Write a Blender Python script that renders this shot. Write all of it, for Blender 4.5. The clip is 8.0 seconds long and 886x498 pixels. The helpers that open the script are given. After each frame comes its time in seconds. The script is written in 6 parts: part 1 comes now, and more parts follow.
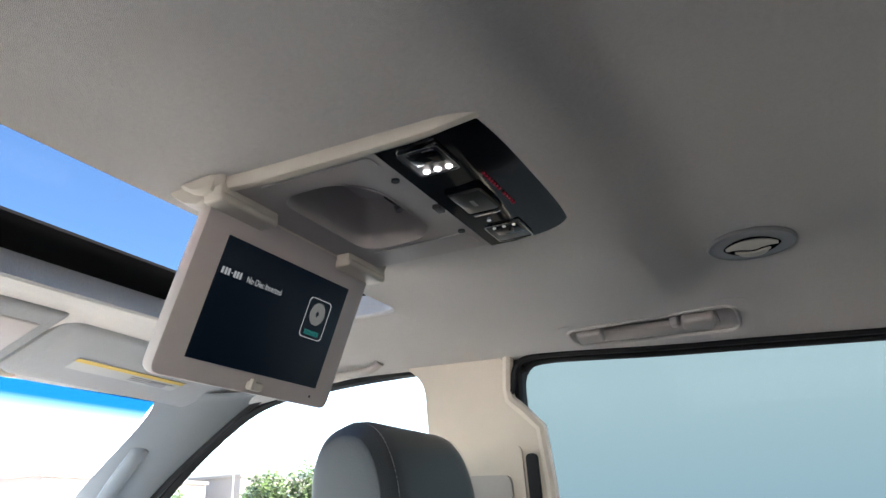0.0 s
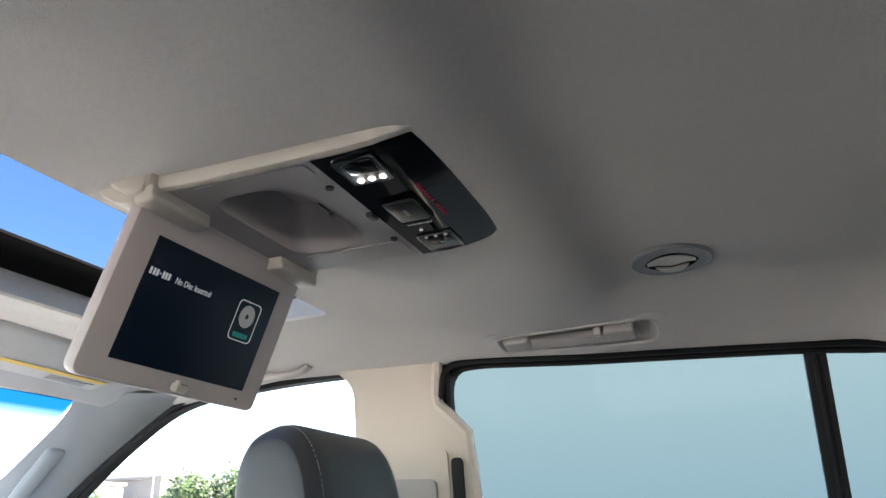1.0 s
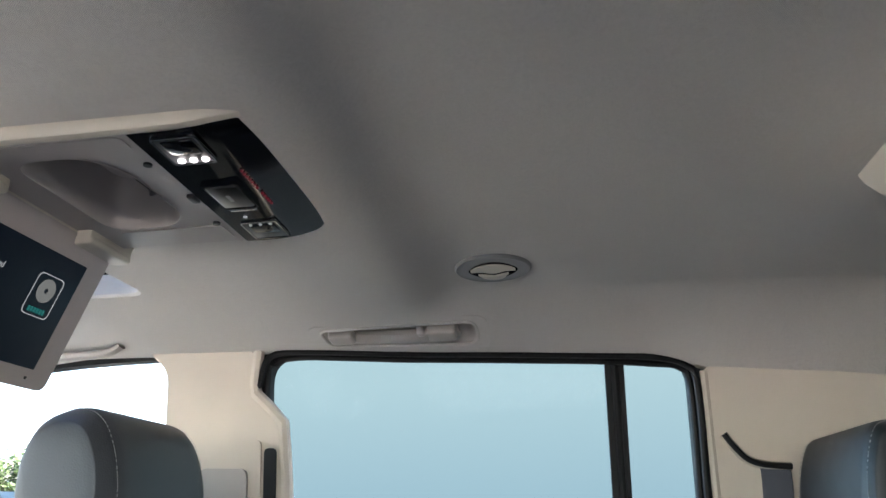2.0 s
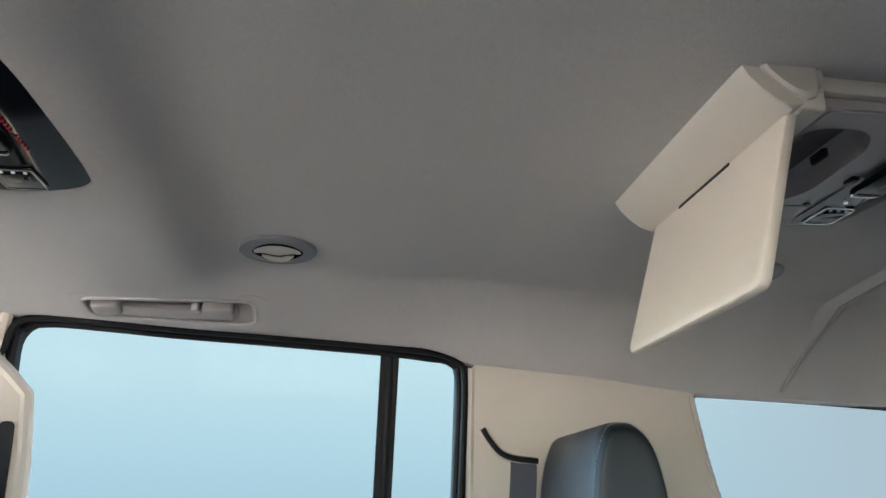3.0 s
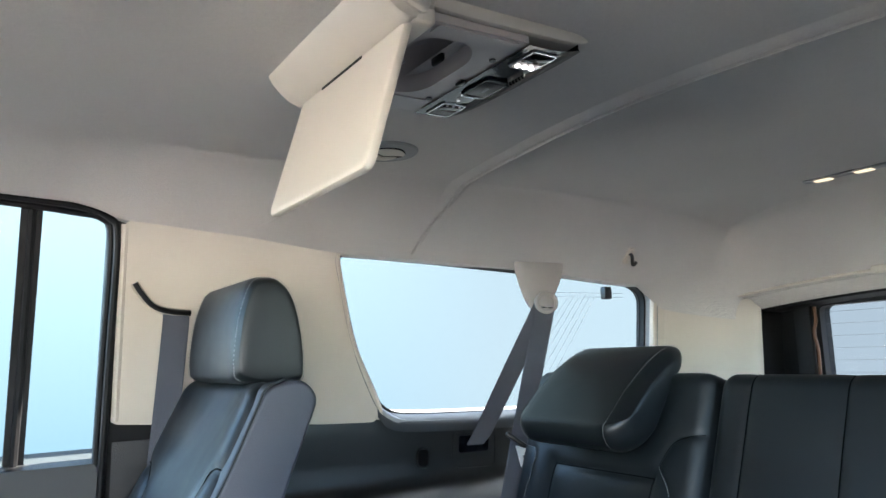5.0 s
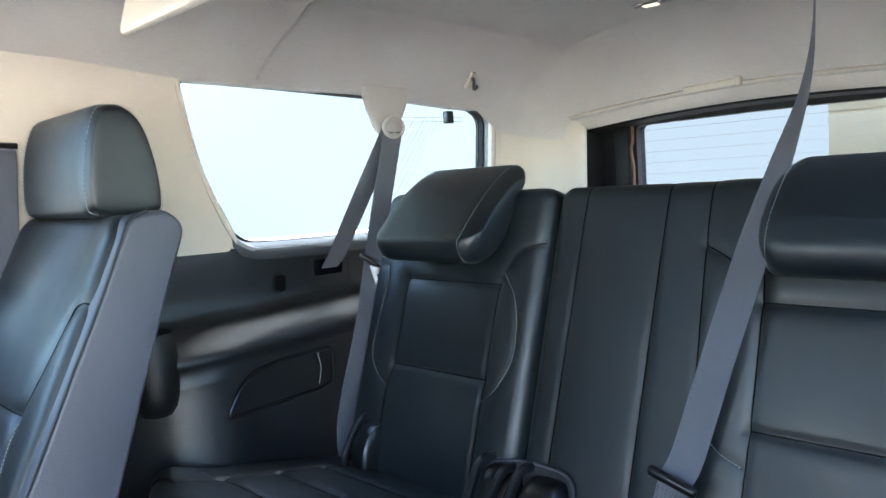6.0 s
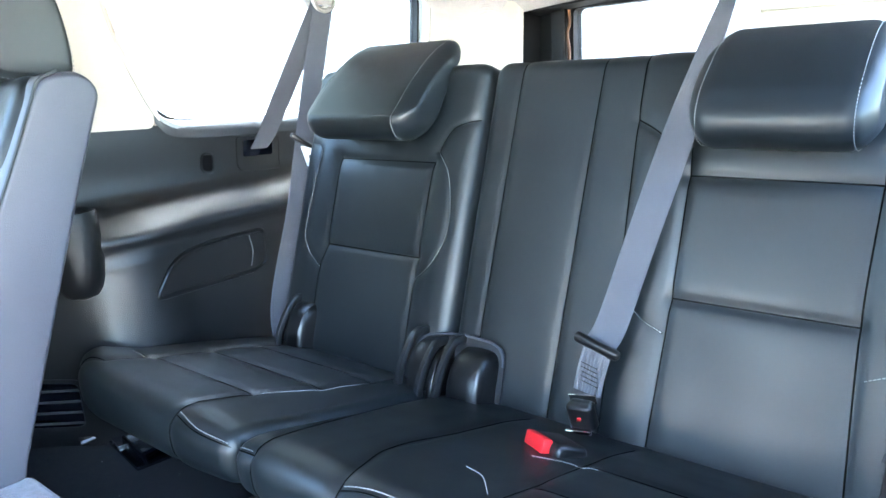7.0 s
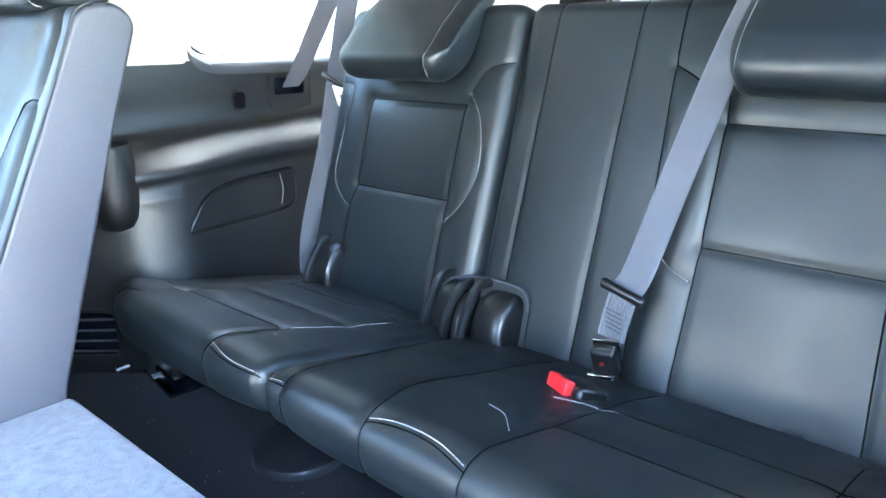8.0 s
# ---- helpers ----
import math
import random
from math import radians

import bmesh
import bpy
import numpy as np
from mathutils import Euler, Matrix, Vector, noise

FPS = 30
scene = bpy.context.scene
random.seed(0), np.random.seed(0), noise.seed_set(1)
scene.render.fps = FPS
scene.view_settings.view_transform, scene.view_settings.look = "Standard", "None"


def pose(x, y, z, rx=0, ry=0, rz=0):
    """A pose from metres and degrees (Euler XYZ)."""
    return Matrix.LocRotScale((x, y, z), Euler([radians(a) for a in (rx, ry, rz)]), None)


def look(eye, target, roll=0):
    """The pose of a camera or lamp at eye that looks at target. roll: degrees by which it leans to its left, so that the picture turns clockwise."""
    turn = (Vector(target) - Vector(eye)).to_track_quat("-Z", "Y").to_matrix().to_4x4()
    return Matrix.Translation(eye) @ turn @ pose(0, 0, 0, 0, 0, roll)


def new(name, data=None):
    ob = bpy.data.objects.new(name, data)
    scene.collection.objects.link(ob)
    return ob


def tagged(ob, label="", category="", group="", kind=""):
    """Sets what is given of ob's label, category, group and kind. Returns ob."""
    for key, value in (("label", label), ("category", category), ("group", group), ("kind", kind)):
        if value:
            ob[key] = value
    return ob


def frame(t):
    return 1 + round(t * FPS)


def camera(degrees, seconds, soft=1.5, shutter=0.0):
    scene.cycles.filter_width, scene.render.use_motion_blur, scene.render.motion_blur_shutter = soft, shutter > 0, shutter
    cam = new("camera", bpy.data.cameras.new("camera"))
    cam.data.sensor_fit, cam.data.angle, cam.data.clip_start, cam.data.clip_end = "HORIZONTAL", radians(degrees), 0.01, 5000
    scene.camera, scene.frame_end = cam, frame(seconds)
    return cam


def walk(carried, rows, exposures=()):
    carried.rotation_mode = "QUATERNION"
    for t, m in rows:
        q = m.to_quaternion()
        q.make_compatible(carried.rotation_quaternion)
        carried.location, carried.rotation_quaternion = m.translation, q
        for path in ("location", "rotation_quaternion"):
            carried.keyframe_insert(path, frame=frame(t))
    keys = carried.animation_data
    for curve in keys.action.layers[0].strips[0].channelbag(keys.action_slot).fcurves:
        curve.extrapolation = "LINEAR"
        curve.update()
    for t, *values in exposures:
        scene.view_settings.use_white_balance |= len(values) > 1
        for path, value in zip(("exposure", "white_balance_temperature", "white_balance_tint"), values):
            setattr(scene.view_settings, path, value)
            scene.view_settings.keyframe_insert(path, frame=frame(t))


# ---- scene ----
cam = camera(62.2, 8.0)
PATH = [
    (0, (-0.62, -0.032, 0.858), (1.052, 0.798, 1.577), -1.9),
    (0.5, (-0.625, -0.035, 0.857), (1.073, 0.734, 1.582), -2.1),
    (1, (-0.634, -0.043, 0.858), (1.108, 0.626, 1.578), -1.9),
    (1.2, (-0.636, -0.048, 0.854), (1.126, 0.564, 1.577), -1.9),
    (2.3, (-0.64, -0.084, 0.86), (1.237, 0.039, 1.539), -0.5),
    (2.5, (-0.641, -0.092, 0.858), (1.242, -0.073, 1.534), -0.2),
    (3, (-0.64, -0.099, 0.857), (1.232, -0.348, 1.515), 0.1),
    (3.5, (-0.64, -0.117, 0.86), (1.2, -0.589, 1.486), 0.1),
    (4, (-0.655, -0.129, 0.854), (1.137, -0.811, 1.422), -0.4),
    (4.2, (-0.665, -0.132, 0.854), (1.107, -0.885, 1.396), -0.5),
    (5.3, (-0.752, -0.096, 0.837), (0.855, -1.279, 0.973), -2.9),
    (5.5, (-0.746, -0.082, 0.839), (0.804, -1.346, 0.87), -3.5),
    (6, (-0.724, -0.047, 0.832), (0.68, -1.457, 0.627), -4.2),
    (6.5, (-0.718, -0.049, 0.811), (0.586, -1.517, 0.432), -4.0),
    (7, (-0.721, -0.047, 0.791), (0.531, -1.528, 0.306), -3.3),
    (7.5, (-0.721, -0.038, 0.783), (0.513, -1.505, 0.213), -2.5),
    (8, (-0.723, -0.039, 0.785), (0.563, -1.44, 0.165), -2.2),
]
walk(cam, [(t, look(eye, target, roll)) for t, eye, target, roll in PATH],
     exposures=((0, 3.5), (1.2, 3.55), (2.5, 3.83), (4, 4.15), (5.5, 4.75), (6.0, 5.0), (6.3, 5.3), (6.6, 5.9), (8, 6.6)))

# world, sun and outdoor light
world = bpy.data.worlds.new("world")
scene.world = world
world.use_nodes = True
wn = world.node_tree.nodes
sky = wn.new("ShaderNodeTexSky")
sky.sky_type, sky.sun_disc = "NISHITA", False
sky.sun_elevation, sky.sun_rotation = radians(50), radians(177)
sky.dust_density, sky.air_density = 1.5, 1.1
wn["Background"].inputs["Strength"].default_value = 0.15
world.node_tree.links.new(sky.outputs["Color"], wn["Background"].inputs["Color"])

sun = new("sun", bpy.data.lights.new("sun", "SUN"))
sun.data.energy, sun.data.angle, sun.data.color = 5.0, radians(0.5), (1.0, 0.95, 0.87)
sun.matrix_world = look((0.35, -6.4, 7.66), (0, 0, 0))


# ---------- materials ----------
def mat(name, color, rough=0.5, metal=0.0, grain=0.0, grain_scale=300.0, vary=0.08, vary_scale=6.0, coat=0.0, spec=0.5, sheen=0.0, voronoi=False):
    m = bpy.data.materials.new(name)
    m.use_nodes = True
    n, l = m.node_tree.nodes, m.node_tree.links
    b = n["Principled BSDF"]
    b.inputs["Roughness"].default_value = rough
    b.inputs["Metallic"].default_value = metal
    b.inputs["Specular IOR Level"].default_value = spec
    b.inputs["Coat Weight"].default_value = coat
    b.inputs["Sheen Weight"].default_value = sheen
    co = n.new("ShaderNodeTexCoord")
    big = n.new("ShaderNodeTexNoise")
    big.inputs["Scale"].default_value, big.inputs["Detail"].default_value = vary_scale, 5
    l.new(co.outputs["Object"], big.inputs["Vector"])
    ramp = n.new("ShaderNodeMapRange")
    ramp.inputs["From Min"].default_value, ramp.inputs["From Max"].default_value = 0.3, 0.7
    ramp.inputs["To Min"].default_value, ramp.inputs["To Max"].default_value = 1 - vary, 1 + vary
    l.new(big.outputs["Fac"], ramp.inputs["Value"])
    mul = n.new("ShaderNodeVectorMath")
    mul.operation = "SCALE"
    mul.inputs[0].default_value = color
    l.new(ramp.outputs["Result"], mul.inputs["Scale"])
    l.new(mul.outputs["Vector"], b.inputs["Base Color"])
    rr = n.new("ShaderNodeMapRange")
    rr.inputs["From Min"].default_value, rr.inputs["From Max"].default_value = 0.3, 0.7
    rr.inputs["To Min"].default_value, rr.inputs["To Max"].default_value = max(0.02, rough * (1 - vary)), min(1.0, rough * (1 + vary))
    l.new(big.outputs["Fac"], rr.inputs["Value"])
    l.new(rr.outputs["Result"], b.inputs["Roughness"])
    if grain:
        if voronoi:
            fine = n.new("ShaderNodeTexVoronoi")
            fine.inputs["Scale"].default_value = grain_scale
            out = fine.outputs["Distance"]
        else:
            fine = n.new("ShaderNodeTexNoise")
            fine.inputs["Scale"].default_value, fine.inputs["Detail"].default_value = grain_scale, 3
            out = fine.outputs["Fac"]
        l.new(co.outputs["Object"], fine.inputs["Vector"])
        bump = n.new("ShaderNodeBump")
        bump.inputs["Strength"].default_value, bump.inputs["Distance"].default_value = grain, 0.001
        l.new(out, bump.inputs["Height"])
        l.new(bump.outputs["Normal"], b.inputs["Normal"])
    return m


def woven(name, color, scale=420.0, strength=0.5, vary=0.06):
    """Knitted cloth: crossed fine ribs over a soft mottling."""
    m = mat(name, color, 0.95, vary=vary, vary_scale=3.0, spec=0.15, sheen=0.15)
    n, l = m.node_tree.nodes, m.node_tree.links
    b = n["Principled BSDF"]
    co = n.new("ShaderNodeTexCoord")
    heights = []
    for turn in (32, -58):
        mp = n.new("ShaderNodeMapping")
        mp.inputs["Rotation"].default_value = (0, 0, radians(turn))
        wv = n.new("ShaderNodeTexWave")
        wv.inputs["Scale"].default_value, wv.inputs["Distortion"].default_value, wv.inputs["Detail"].default_value = scale, 7.0, 2
        l.new(co.outputs["Object"], mp.inputs["Vector"])
        l.new(mp.outputs["Vector"], wv.inputs["Vector"])
        heights.append(wv.outputs["Fac"])
    add = n.new("ShaderNodeMath")
    l.new(heights[0], add.inputs[0])
    l.new(heights[1], add.inputs[1])
    fleck = n.new("ShaderNodeTexNoise")
    fleck.inputs["Scale"].default_value, fleck.inputs["Detail"].default_value = scale * 0.9, 4
    l.new(co.outputs["Object"], fleck.inputs["Vector"])
    both, shade, tone = n.new("ShaderNodeMath"), n.new("ShaderNodeMapRange"), n.new("ShaderNodeVectorMath")
    l.new(add.outputs[0], both.inputs[0])
    l.new(fleck.outputs["Fac"], both.inputs[1])
    shade.inputs["From Min"].default_value, shade.inputs["From Max"].default_value = 0.6, 2.4
    shade.inputs["To Min"].default_value, shade.inputs["To Max"].default_value = 0.72, 1.28
    tone.operation = "SCALE"
    l.new(both.outputs[0], shade.inputs["Value"])
    l.new(b.inputs["Base Color"].links[0].from_socket, tone.inputs[0])
    l.new(shade.outputs["Result"], tone.inputs["Scale"])
    l.new(tone.outputs["Vector"], b.inputs["Base Color"])
    bump = n.new("ShaderNodeBump")
    bump.inputs["Strength"].default_value, bump.inputs["Distance"].default_value = strength, 0.0006
    l.new(add.outputs[0], bump.inputs["Height"])
    l.new(bump.outputs["Normal"], b.inputs["Normal"])
    return m


def glow(name, color, strength):
    m = bpy.data.materials.new(name)
    m.use_nodes = True
    b = m.node_tree.nodes["Principled BSDF"]
    b.inputs["Base Color"].default_value = (*[min(1, c) * 0.02 + 0.003 for c in color], 1)
    b.inputs["Roughness"].default_value, b.inputs["Specular IOR Level"].default_value = 0.3, 0.12
    b.inputs["Emission Color"].default_value = (*color, 1)
    b.inputs["Emission Strength"].default_value = strength
    return m


def pane_mat(name, tint, gloss=0.06):
    """Thin tinted glass: see-through with a faint mirror."""
    m = bpy.data.materials.new(name)
    m.use_nodes = True
    n, l = m.node_tree.nodes, m.node_tree.links
    tr, gl, mix = n.new("ShaderNodeBsdfTransparent"), n.new("ShaderNodeBsdfGlossy"), n.new("ShaderNodeMixShader")
    tr.inputs["Color"].default_value = (*tint, 1)
    gl.inputs["Roughness"].default_value = 0.02
    lw, pw, mr = n.new("ShaderNodeLayerWeight"), n.new("ShaderNodeMath"), n.new("ShaderNodeMapRange")
    pw.operation = "POWER"
    pw.inputs[1].default_value = 4.0
    mr.inputs["To Min"].default_value, mr.inputs["To Max"].default_value = 0.0015, gloss * 6
    l.new(lw.outputs["Facing"], pw.inputs[0])
    l.new(pw.outputs[0], mr.inputs["Value"])
    l.new(mr.outputs["Result"], mix.inputs["Fac"])
    l.new(tr.outputs[0], mix.inputs[1])
    l.new(gl.outputs[0], mix.inputs[2])
    l.new(mix.outputs[0], n["Material Output"].inputs["Surface"])
    return m


HEADLINER = woven("headliner_cloth", (0.490, 0.458, 0.424), 300, 0.4)
# headliner weave darkened: the shade by the windscreen is put into its colour
VISOR_SHADED = woven("shaded_visor_cloth", (0.285, 0.285, 0.285), 300, 0.4)
TRIM = mat("beige_trim", (0.53, 0.465, 0.385), 0.55, grain=0.25, grain_scale=900, vary=0.04)
CREAM = mat("cream_plastic", (0.56, 0.50, 0.42), 0.42, grain=0.15, grain_scale=900, vary=0.03)
GREYTRIM = mat("grey_plastic", (0.215, 0.21, 0.21), 0.5, grain=0.2, grain_scale=800, vary=0.05)
PALEGREY = mat("pale_grey_trim", (0.17, 0.178, 0.18), 0.55, grain=0.2, grain_scale=900, vary=0.04)
GRIP = mat("greige_grip", (0.36, 0.325, 0.295), 0.5, grain=0.2, grain_scale=900, vary=0.04)
# the cream plastic again, with the front monitor's shade put into its colour
SHADED_CREAM = mat("shaded_cream_plastic", (0.47, 0.41, 0.385), 0.40, grain=0.12, grain_scale=900, vary=0.03)
MAUVE = mat("greige_plastic", (0.42, 0.375, 0.35), 0.40, grain=0.12, grain_scale=900, vary=0.03)
LEATHER = mat("black_leather", (0.0076, 0.0104, 0.0122), 0.42, grain=0.10, grain_scale=700, vary=0.2, vary_scale=7, voronoi=True, spec=0.45)
SIDECLOTH = mat("grey_vinyl", (0.040, 0.042, 0.053), 0.5, grain=0.3, grain_scale=500, vary=0.08)
ARM = mat("satin_grey", (0.012, 0.0125, 0.0135), 0.30, vary=0.06)
HOOD = mat("dark_grey_cloth", (0.011, 0.012, 0.014), 0.8, grain=0.4, grain_scale=500, vary=0.1)
QTRIM = mat("grained_trim", (0.0062, 0.0066, 0.0074), 0.40, grain=0.4, grain_scale=520, vary=0.12, voronoi=True, spec=0.7)
DARK = mat("dark_plastic", (0.0055, 0.0056, 0.0060), 0.38, grain=0.35, grain_scale=800, vary=0.15, voronoi=True)
RUBBER = mat("black_rubber", (0.0042, 0.0042, 0.0048), 0.6, grain=0.1, spec=0.25)
GLOSSBLACK = mat("gloss_black", (0.003, 0.004, 0.007), 0.08, vary=0.03, spec=0.22)
SOFTBLACK = mat("satin_black", (0.0045, 0.0046, 0.0052), 0.33, vary=0.05)
VOID = mat("void_black", (0.004, 0.004, 0.0045), 0.95, vary=0.05, spec=0.03)
CARPET = mat("dark_carpet", (0.017, 0.018, 0.021), 1.0, grain=1.0, grain_scale=500, vary=0.5, vary_scale=70, spec=0.1, sheen=0.06)
GREYCARPET = mat("grey_carpet", (0.090, 0.095, 0.115), 1.0, grain=1.0, grain_scale=420, vary=0.30, vary_scale=75, spec=0.1, sheen=0.3)
WEB = woven("belt_webbing", (0.100, 0.104, 0.122), 700, 0.5)
CHROME = mat("chrome", (0.75, 0.76, 0.78), 0.12, 1.0, vary=0.05)
ZINC = mat("bright_zinc", (0.85, 0.86, 0.88), 0.45, 0.8, vary=0.05)
STEEL = mat("steel", (0.35, 0.35, 0.36), 0.3, 1.0, vary=0.15)
# near-black colour for the shade painted into the seams' creases
SEAM_SHADE = mat("seam_shade", (0.0015, 0.0016, 0.0018), 0.9, vary=0.1, spec=0.05)
THREAD = mat("pale_thread", (0.24, 0.24, 0.235), 0.8, vary=0.1)
RED = mat("red_plastic", (0.72, 0.02, 0.025), 0.35, vary=0.04)
WHITE = mat("white_plastic", (0.75, 0.74, 0.72), 0.4, vary=0.03)
YELLOW = mat("yellow_print", (0.50, 0.33, 0.05), 0.5, vary=0.03)
GREYPRINT = mat("grey_print", (0.22, 0.22, 0.23), 0.6, vary=0.03)
GLASS_CLEAR = pane_mat("clear_glass", (0.84, 0.88, 0.88))
GLASS_SUNROOF = pane_mat("sunroof_glass", (0.29, 0.345, 0.40), 0.002)
GLASS_REAR = pane_mat("rear_glass", (0.56, 0.60, 0.63), 0.02)
GLASS_TINT = pane_mat("privacy_glass", (0.66, 0.72, 0.74), 0.006)
LED = glow("led_white", (1.0, 0.93, 0.92), 0.5)
REDLED = glow("led_red", (1.0, 0.05, 0.13), 0.008)
LAMPWARM = glow("lamp_warm", (1.0, 0.82, 0.58), 0.06)
SCREEN = glow("display_dark", (0.0035, 0.009, 0.019), 0.03)
SCREENTEXT = glow("display_text", (0.75, 0.78, 0.82), 0.035)
SCREENTEAL = glow("display_teal", (0.05, 0.45, 0.42), 0.022)
SCREENGOLD = glow("display_silver", (0.42, 0.43, 0.42), 0.03)


# ---------- helpers of this scene ----------
def link_mesh(name, bm, material, smooth=True):
    me = bpy.data.meshes.new(name)
    if smooth:
        for f in bm.faces:
            f.smooth = True
    bm.normal_update()
    bm.to_mesh(me)
    bm.free()
    me.materials.append(material)
    return new(name, me)


def sharpen(ob, degrees=35):
    ob.data.set_sharp_from_angle(angle=radians(degrees))
    return ob


def thing(name, at, label, category, group=""):
    e = new(name)
    e.location = at
    e.empty_display_size = 0.05
    return tagged(e, label, category, group)


def base_of(ob):
    v = Vector((0, 0, 0))
    while ob is not None:
        v += ob.location
        ob = ob.parent
    return v


def part(name, bm, material, parent, label="", smooth=True):
    """One mesh, drawn in world metres, as a part of a thing or of a part."""
    bmesh.ops.translate(bm, verts=bm.verts, vec=-base_of(parent))
    ob = link_mesh(name, bm, material, smooth)
    sharpen(ob)
    ob.parent = parent
    if label:
        ob["label"] = label
    return ob


def setting(name, bm, material, label, category="", smooth=True):
    ob = link_mesh(name, bm, material, smooth)
    sharpen(ob)
    return tagged(ob, label, category or name.split("_")[0], kind="structure")


def box(at, size, bevel=0.0, turn=None, seg=2, bm=None):
    bm = bm or bmesh.new()
    made = bmesh.ops.create_cube(bm, size=1.0)["verts"]
    bmesh.ops.scale(bm, verts=made, vec=size)
    if bevel:
        edges = list({e for v in made for e in v.link_edges})
        res = bmesh.ops.bevel(bm, geom=edges, offset=bevel, segments=seg, affect="EDGES", profile=0.5)
        made = list({v for f in res["faces"] for v in f.verts} | {v for v in made if v.is_valid})
    m = Matrix.Translation(at) @ (turn.to_4x4() if turn is not None else Matrix())
    bmesh.ops.transform(bm, matrix=m, verts=made)
    return bm


def rod(a, b, r, r2=None, n=16, bm=None):
    bm = bm or bmesh.new()
    a, b = Vector(a), Vector(b)
    q = (b - a).to_track_quat("Z", "Y").to_matrix().to_4x4()
    bmesh.ops.create_cone(bm, cap_ends=True, segments=n, radius1=r, radius2=r if r2 is None else r2, depth=(b - a).length,
                          matrix=Matrix.Translation((a + b) / 2) @ q)
    return bm


def loft(rows, closed=False, bm=None, caps=False):
    """Quads between rows of points."""
    bm = bm or bmesh.new()
    grid = [[bm.verts.new(p) for p in r] for r in rows]
    for a, b in zip(grid, grid[1:]):
        k = len(a)
        for i in range(k if closed else k - 1):
            j = (i + 1) % k
            bm.faces.new((a[i], a[j], b[j], b[i]))
    if caps:
        bm.faces.new(grid[0][::-1])
        bm.faces.new(grid[-1])
    return bm


def smooth_path(points, steps=6):
    """Catmull-Rom through the points."""
    p = [Vector(q) for q in points]
    p = [p[0] * 2 - p[1]] + p + [p[-1] * 2 - p[-2]]
    out = []
    for i in range(1, len(p) - 2):
        for k in range(steps):
            t = k / steps
            a, b, c, d = p[i - 1], p[i], p[i + 1], p[i + 2]
            out.append(0.5 * ((2 * b) + (c - a) * t + (2 * a - 5 * b + 4 * c - d) * t * t + (3 * b - a - 3 * c + d) * t ** 3))
    out.append(p[-2])
    return out


def curve2(points, steps=6):
    return [(p.x, p.y) for p in smooth_path([(a, b, 0) for a, b in points], steps)]


def sweep(path, profile, up=(0, 0, 1), closed=False, bm=None):
    """A profile of (side, up) offsets swept along a path."""
    path = [Vector(p) for p in path]
    n, rows = len(path), []
    for i, p in enumerate(path):
        a = path[(i - 1) % n] if closed or i else p
        b = path[(i + 1) % n] if closed or i < n - 1 else p
        d = (b - a).normalized()
        s = d.cross(Vector(up)).normalized()
        w = s.cross(d)
        rows.append([p + s * u + w * v for u, v in profile])
    if closed:
        rows.append(rows[0])
    bm = loft(rows, True, bm, caps=not closed)
    if closed:
        bmesh.ops.remove_doubles(bm, verts=bm.verts, dist=1e-6)
    return bm


def ring_profile(ru, rv=None, n=10, power=1.0):
    rv = ru if rv is None else rv
    out = []
    for k in range(n):
        c, s = math.cos(2 * math.pi * k / n), math.sin(2 * math.pi * k / n)
        out.append((ru * math.copysign(abs(c) ** power, c), rv * math.copysign(abs(s) ** power, s)))
    return out


def fillet(points, radii, n=6):
    """A closed outline with rounded corners. points: (a, b); radii: one number or one a corner."""
    k, out = len(points), []
    for i in range(k):
        r = radii[i] if isinstance(radii, (list, tuple)) else radii
        p, a, b = Vector(points[i]), Vector(points[i - 1]), Vector(points[(i + 1) % k])
        da, db = (a - p), (b - p)
        r2 = min(r, da.length * 0.48, db.length * 0.48)
        if r2 < 1e-5:
            out.append(tuple(p))
            continue
        s, e = p + da.normalized() * r2, p + db.normalized() * r2
        for j in range(n + 1):
            t = j / n
            q = s * (1 - t) ** 2 + p * 2 * t * (1 - t) + e * t * t
            out.append(tuple(q))
    return out


def plate(outer, holes, place, depth, bm=None):
    """A flat outline with holes, given a thickness: place(a, b, d) puts it into the world."""
    bm = bm or bmesh.new()
    flat = bmesh.new()
    for loop in (outer, *holes):
        vs = [flat.verts.new((a, b, 0)) for a, b in loop]
        for i in range(len(vs)):
            flat.edges.new((vs[i - 1], vs[i]))
    bmesh.ops.triangle_fill(flat, use_beauty=True, use_dissolve=False, edges=flat.edges)
    flat.verts.ensure_lookup_table()
    flat.verts.index_update()
    front = [bm.verts.new(place(v.co.x, v.co.y, 0)) for v in flat.verts]
    back = [bm.verts.new(place(v.co.x, v.co.y, depth)) for v in flat.verts]
    for f in flat.faces:
        ids = [v.index for v in f.verts]
        bm.faces.new([front[i] for i in ids])
        bm.faces.new([back[i] for i in reversed(ids)])
    for e in flat.edges:
        if len(e.link_faces) == 1:
            i, j = e.verts[0].index, e.verts[1].index
            bm.faces.new((front[i], front[j], back[j], back[i]))
    flat.free()
    bmesh.ops.recalc_face_normals(bm, faces=bm.faces)
    return bm


def near_lines(U, V, line):
    """Distance of grid points from a polyline."""
    best = np.full(U.shape, 9.0)
    for (a, b), (c, d) in zip(line, line[1:]):
        L = (c - a) ** 2 + (d - b) ** 2 + 1e-12
        t = np.clip(((U - a) * (c - a) + (V - b) * (d - b)) / L, 0, 1)
        best = np.minimum(best, np.hypot(U - a - t * (c - a), V - b - t * (d - b)))
    return best


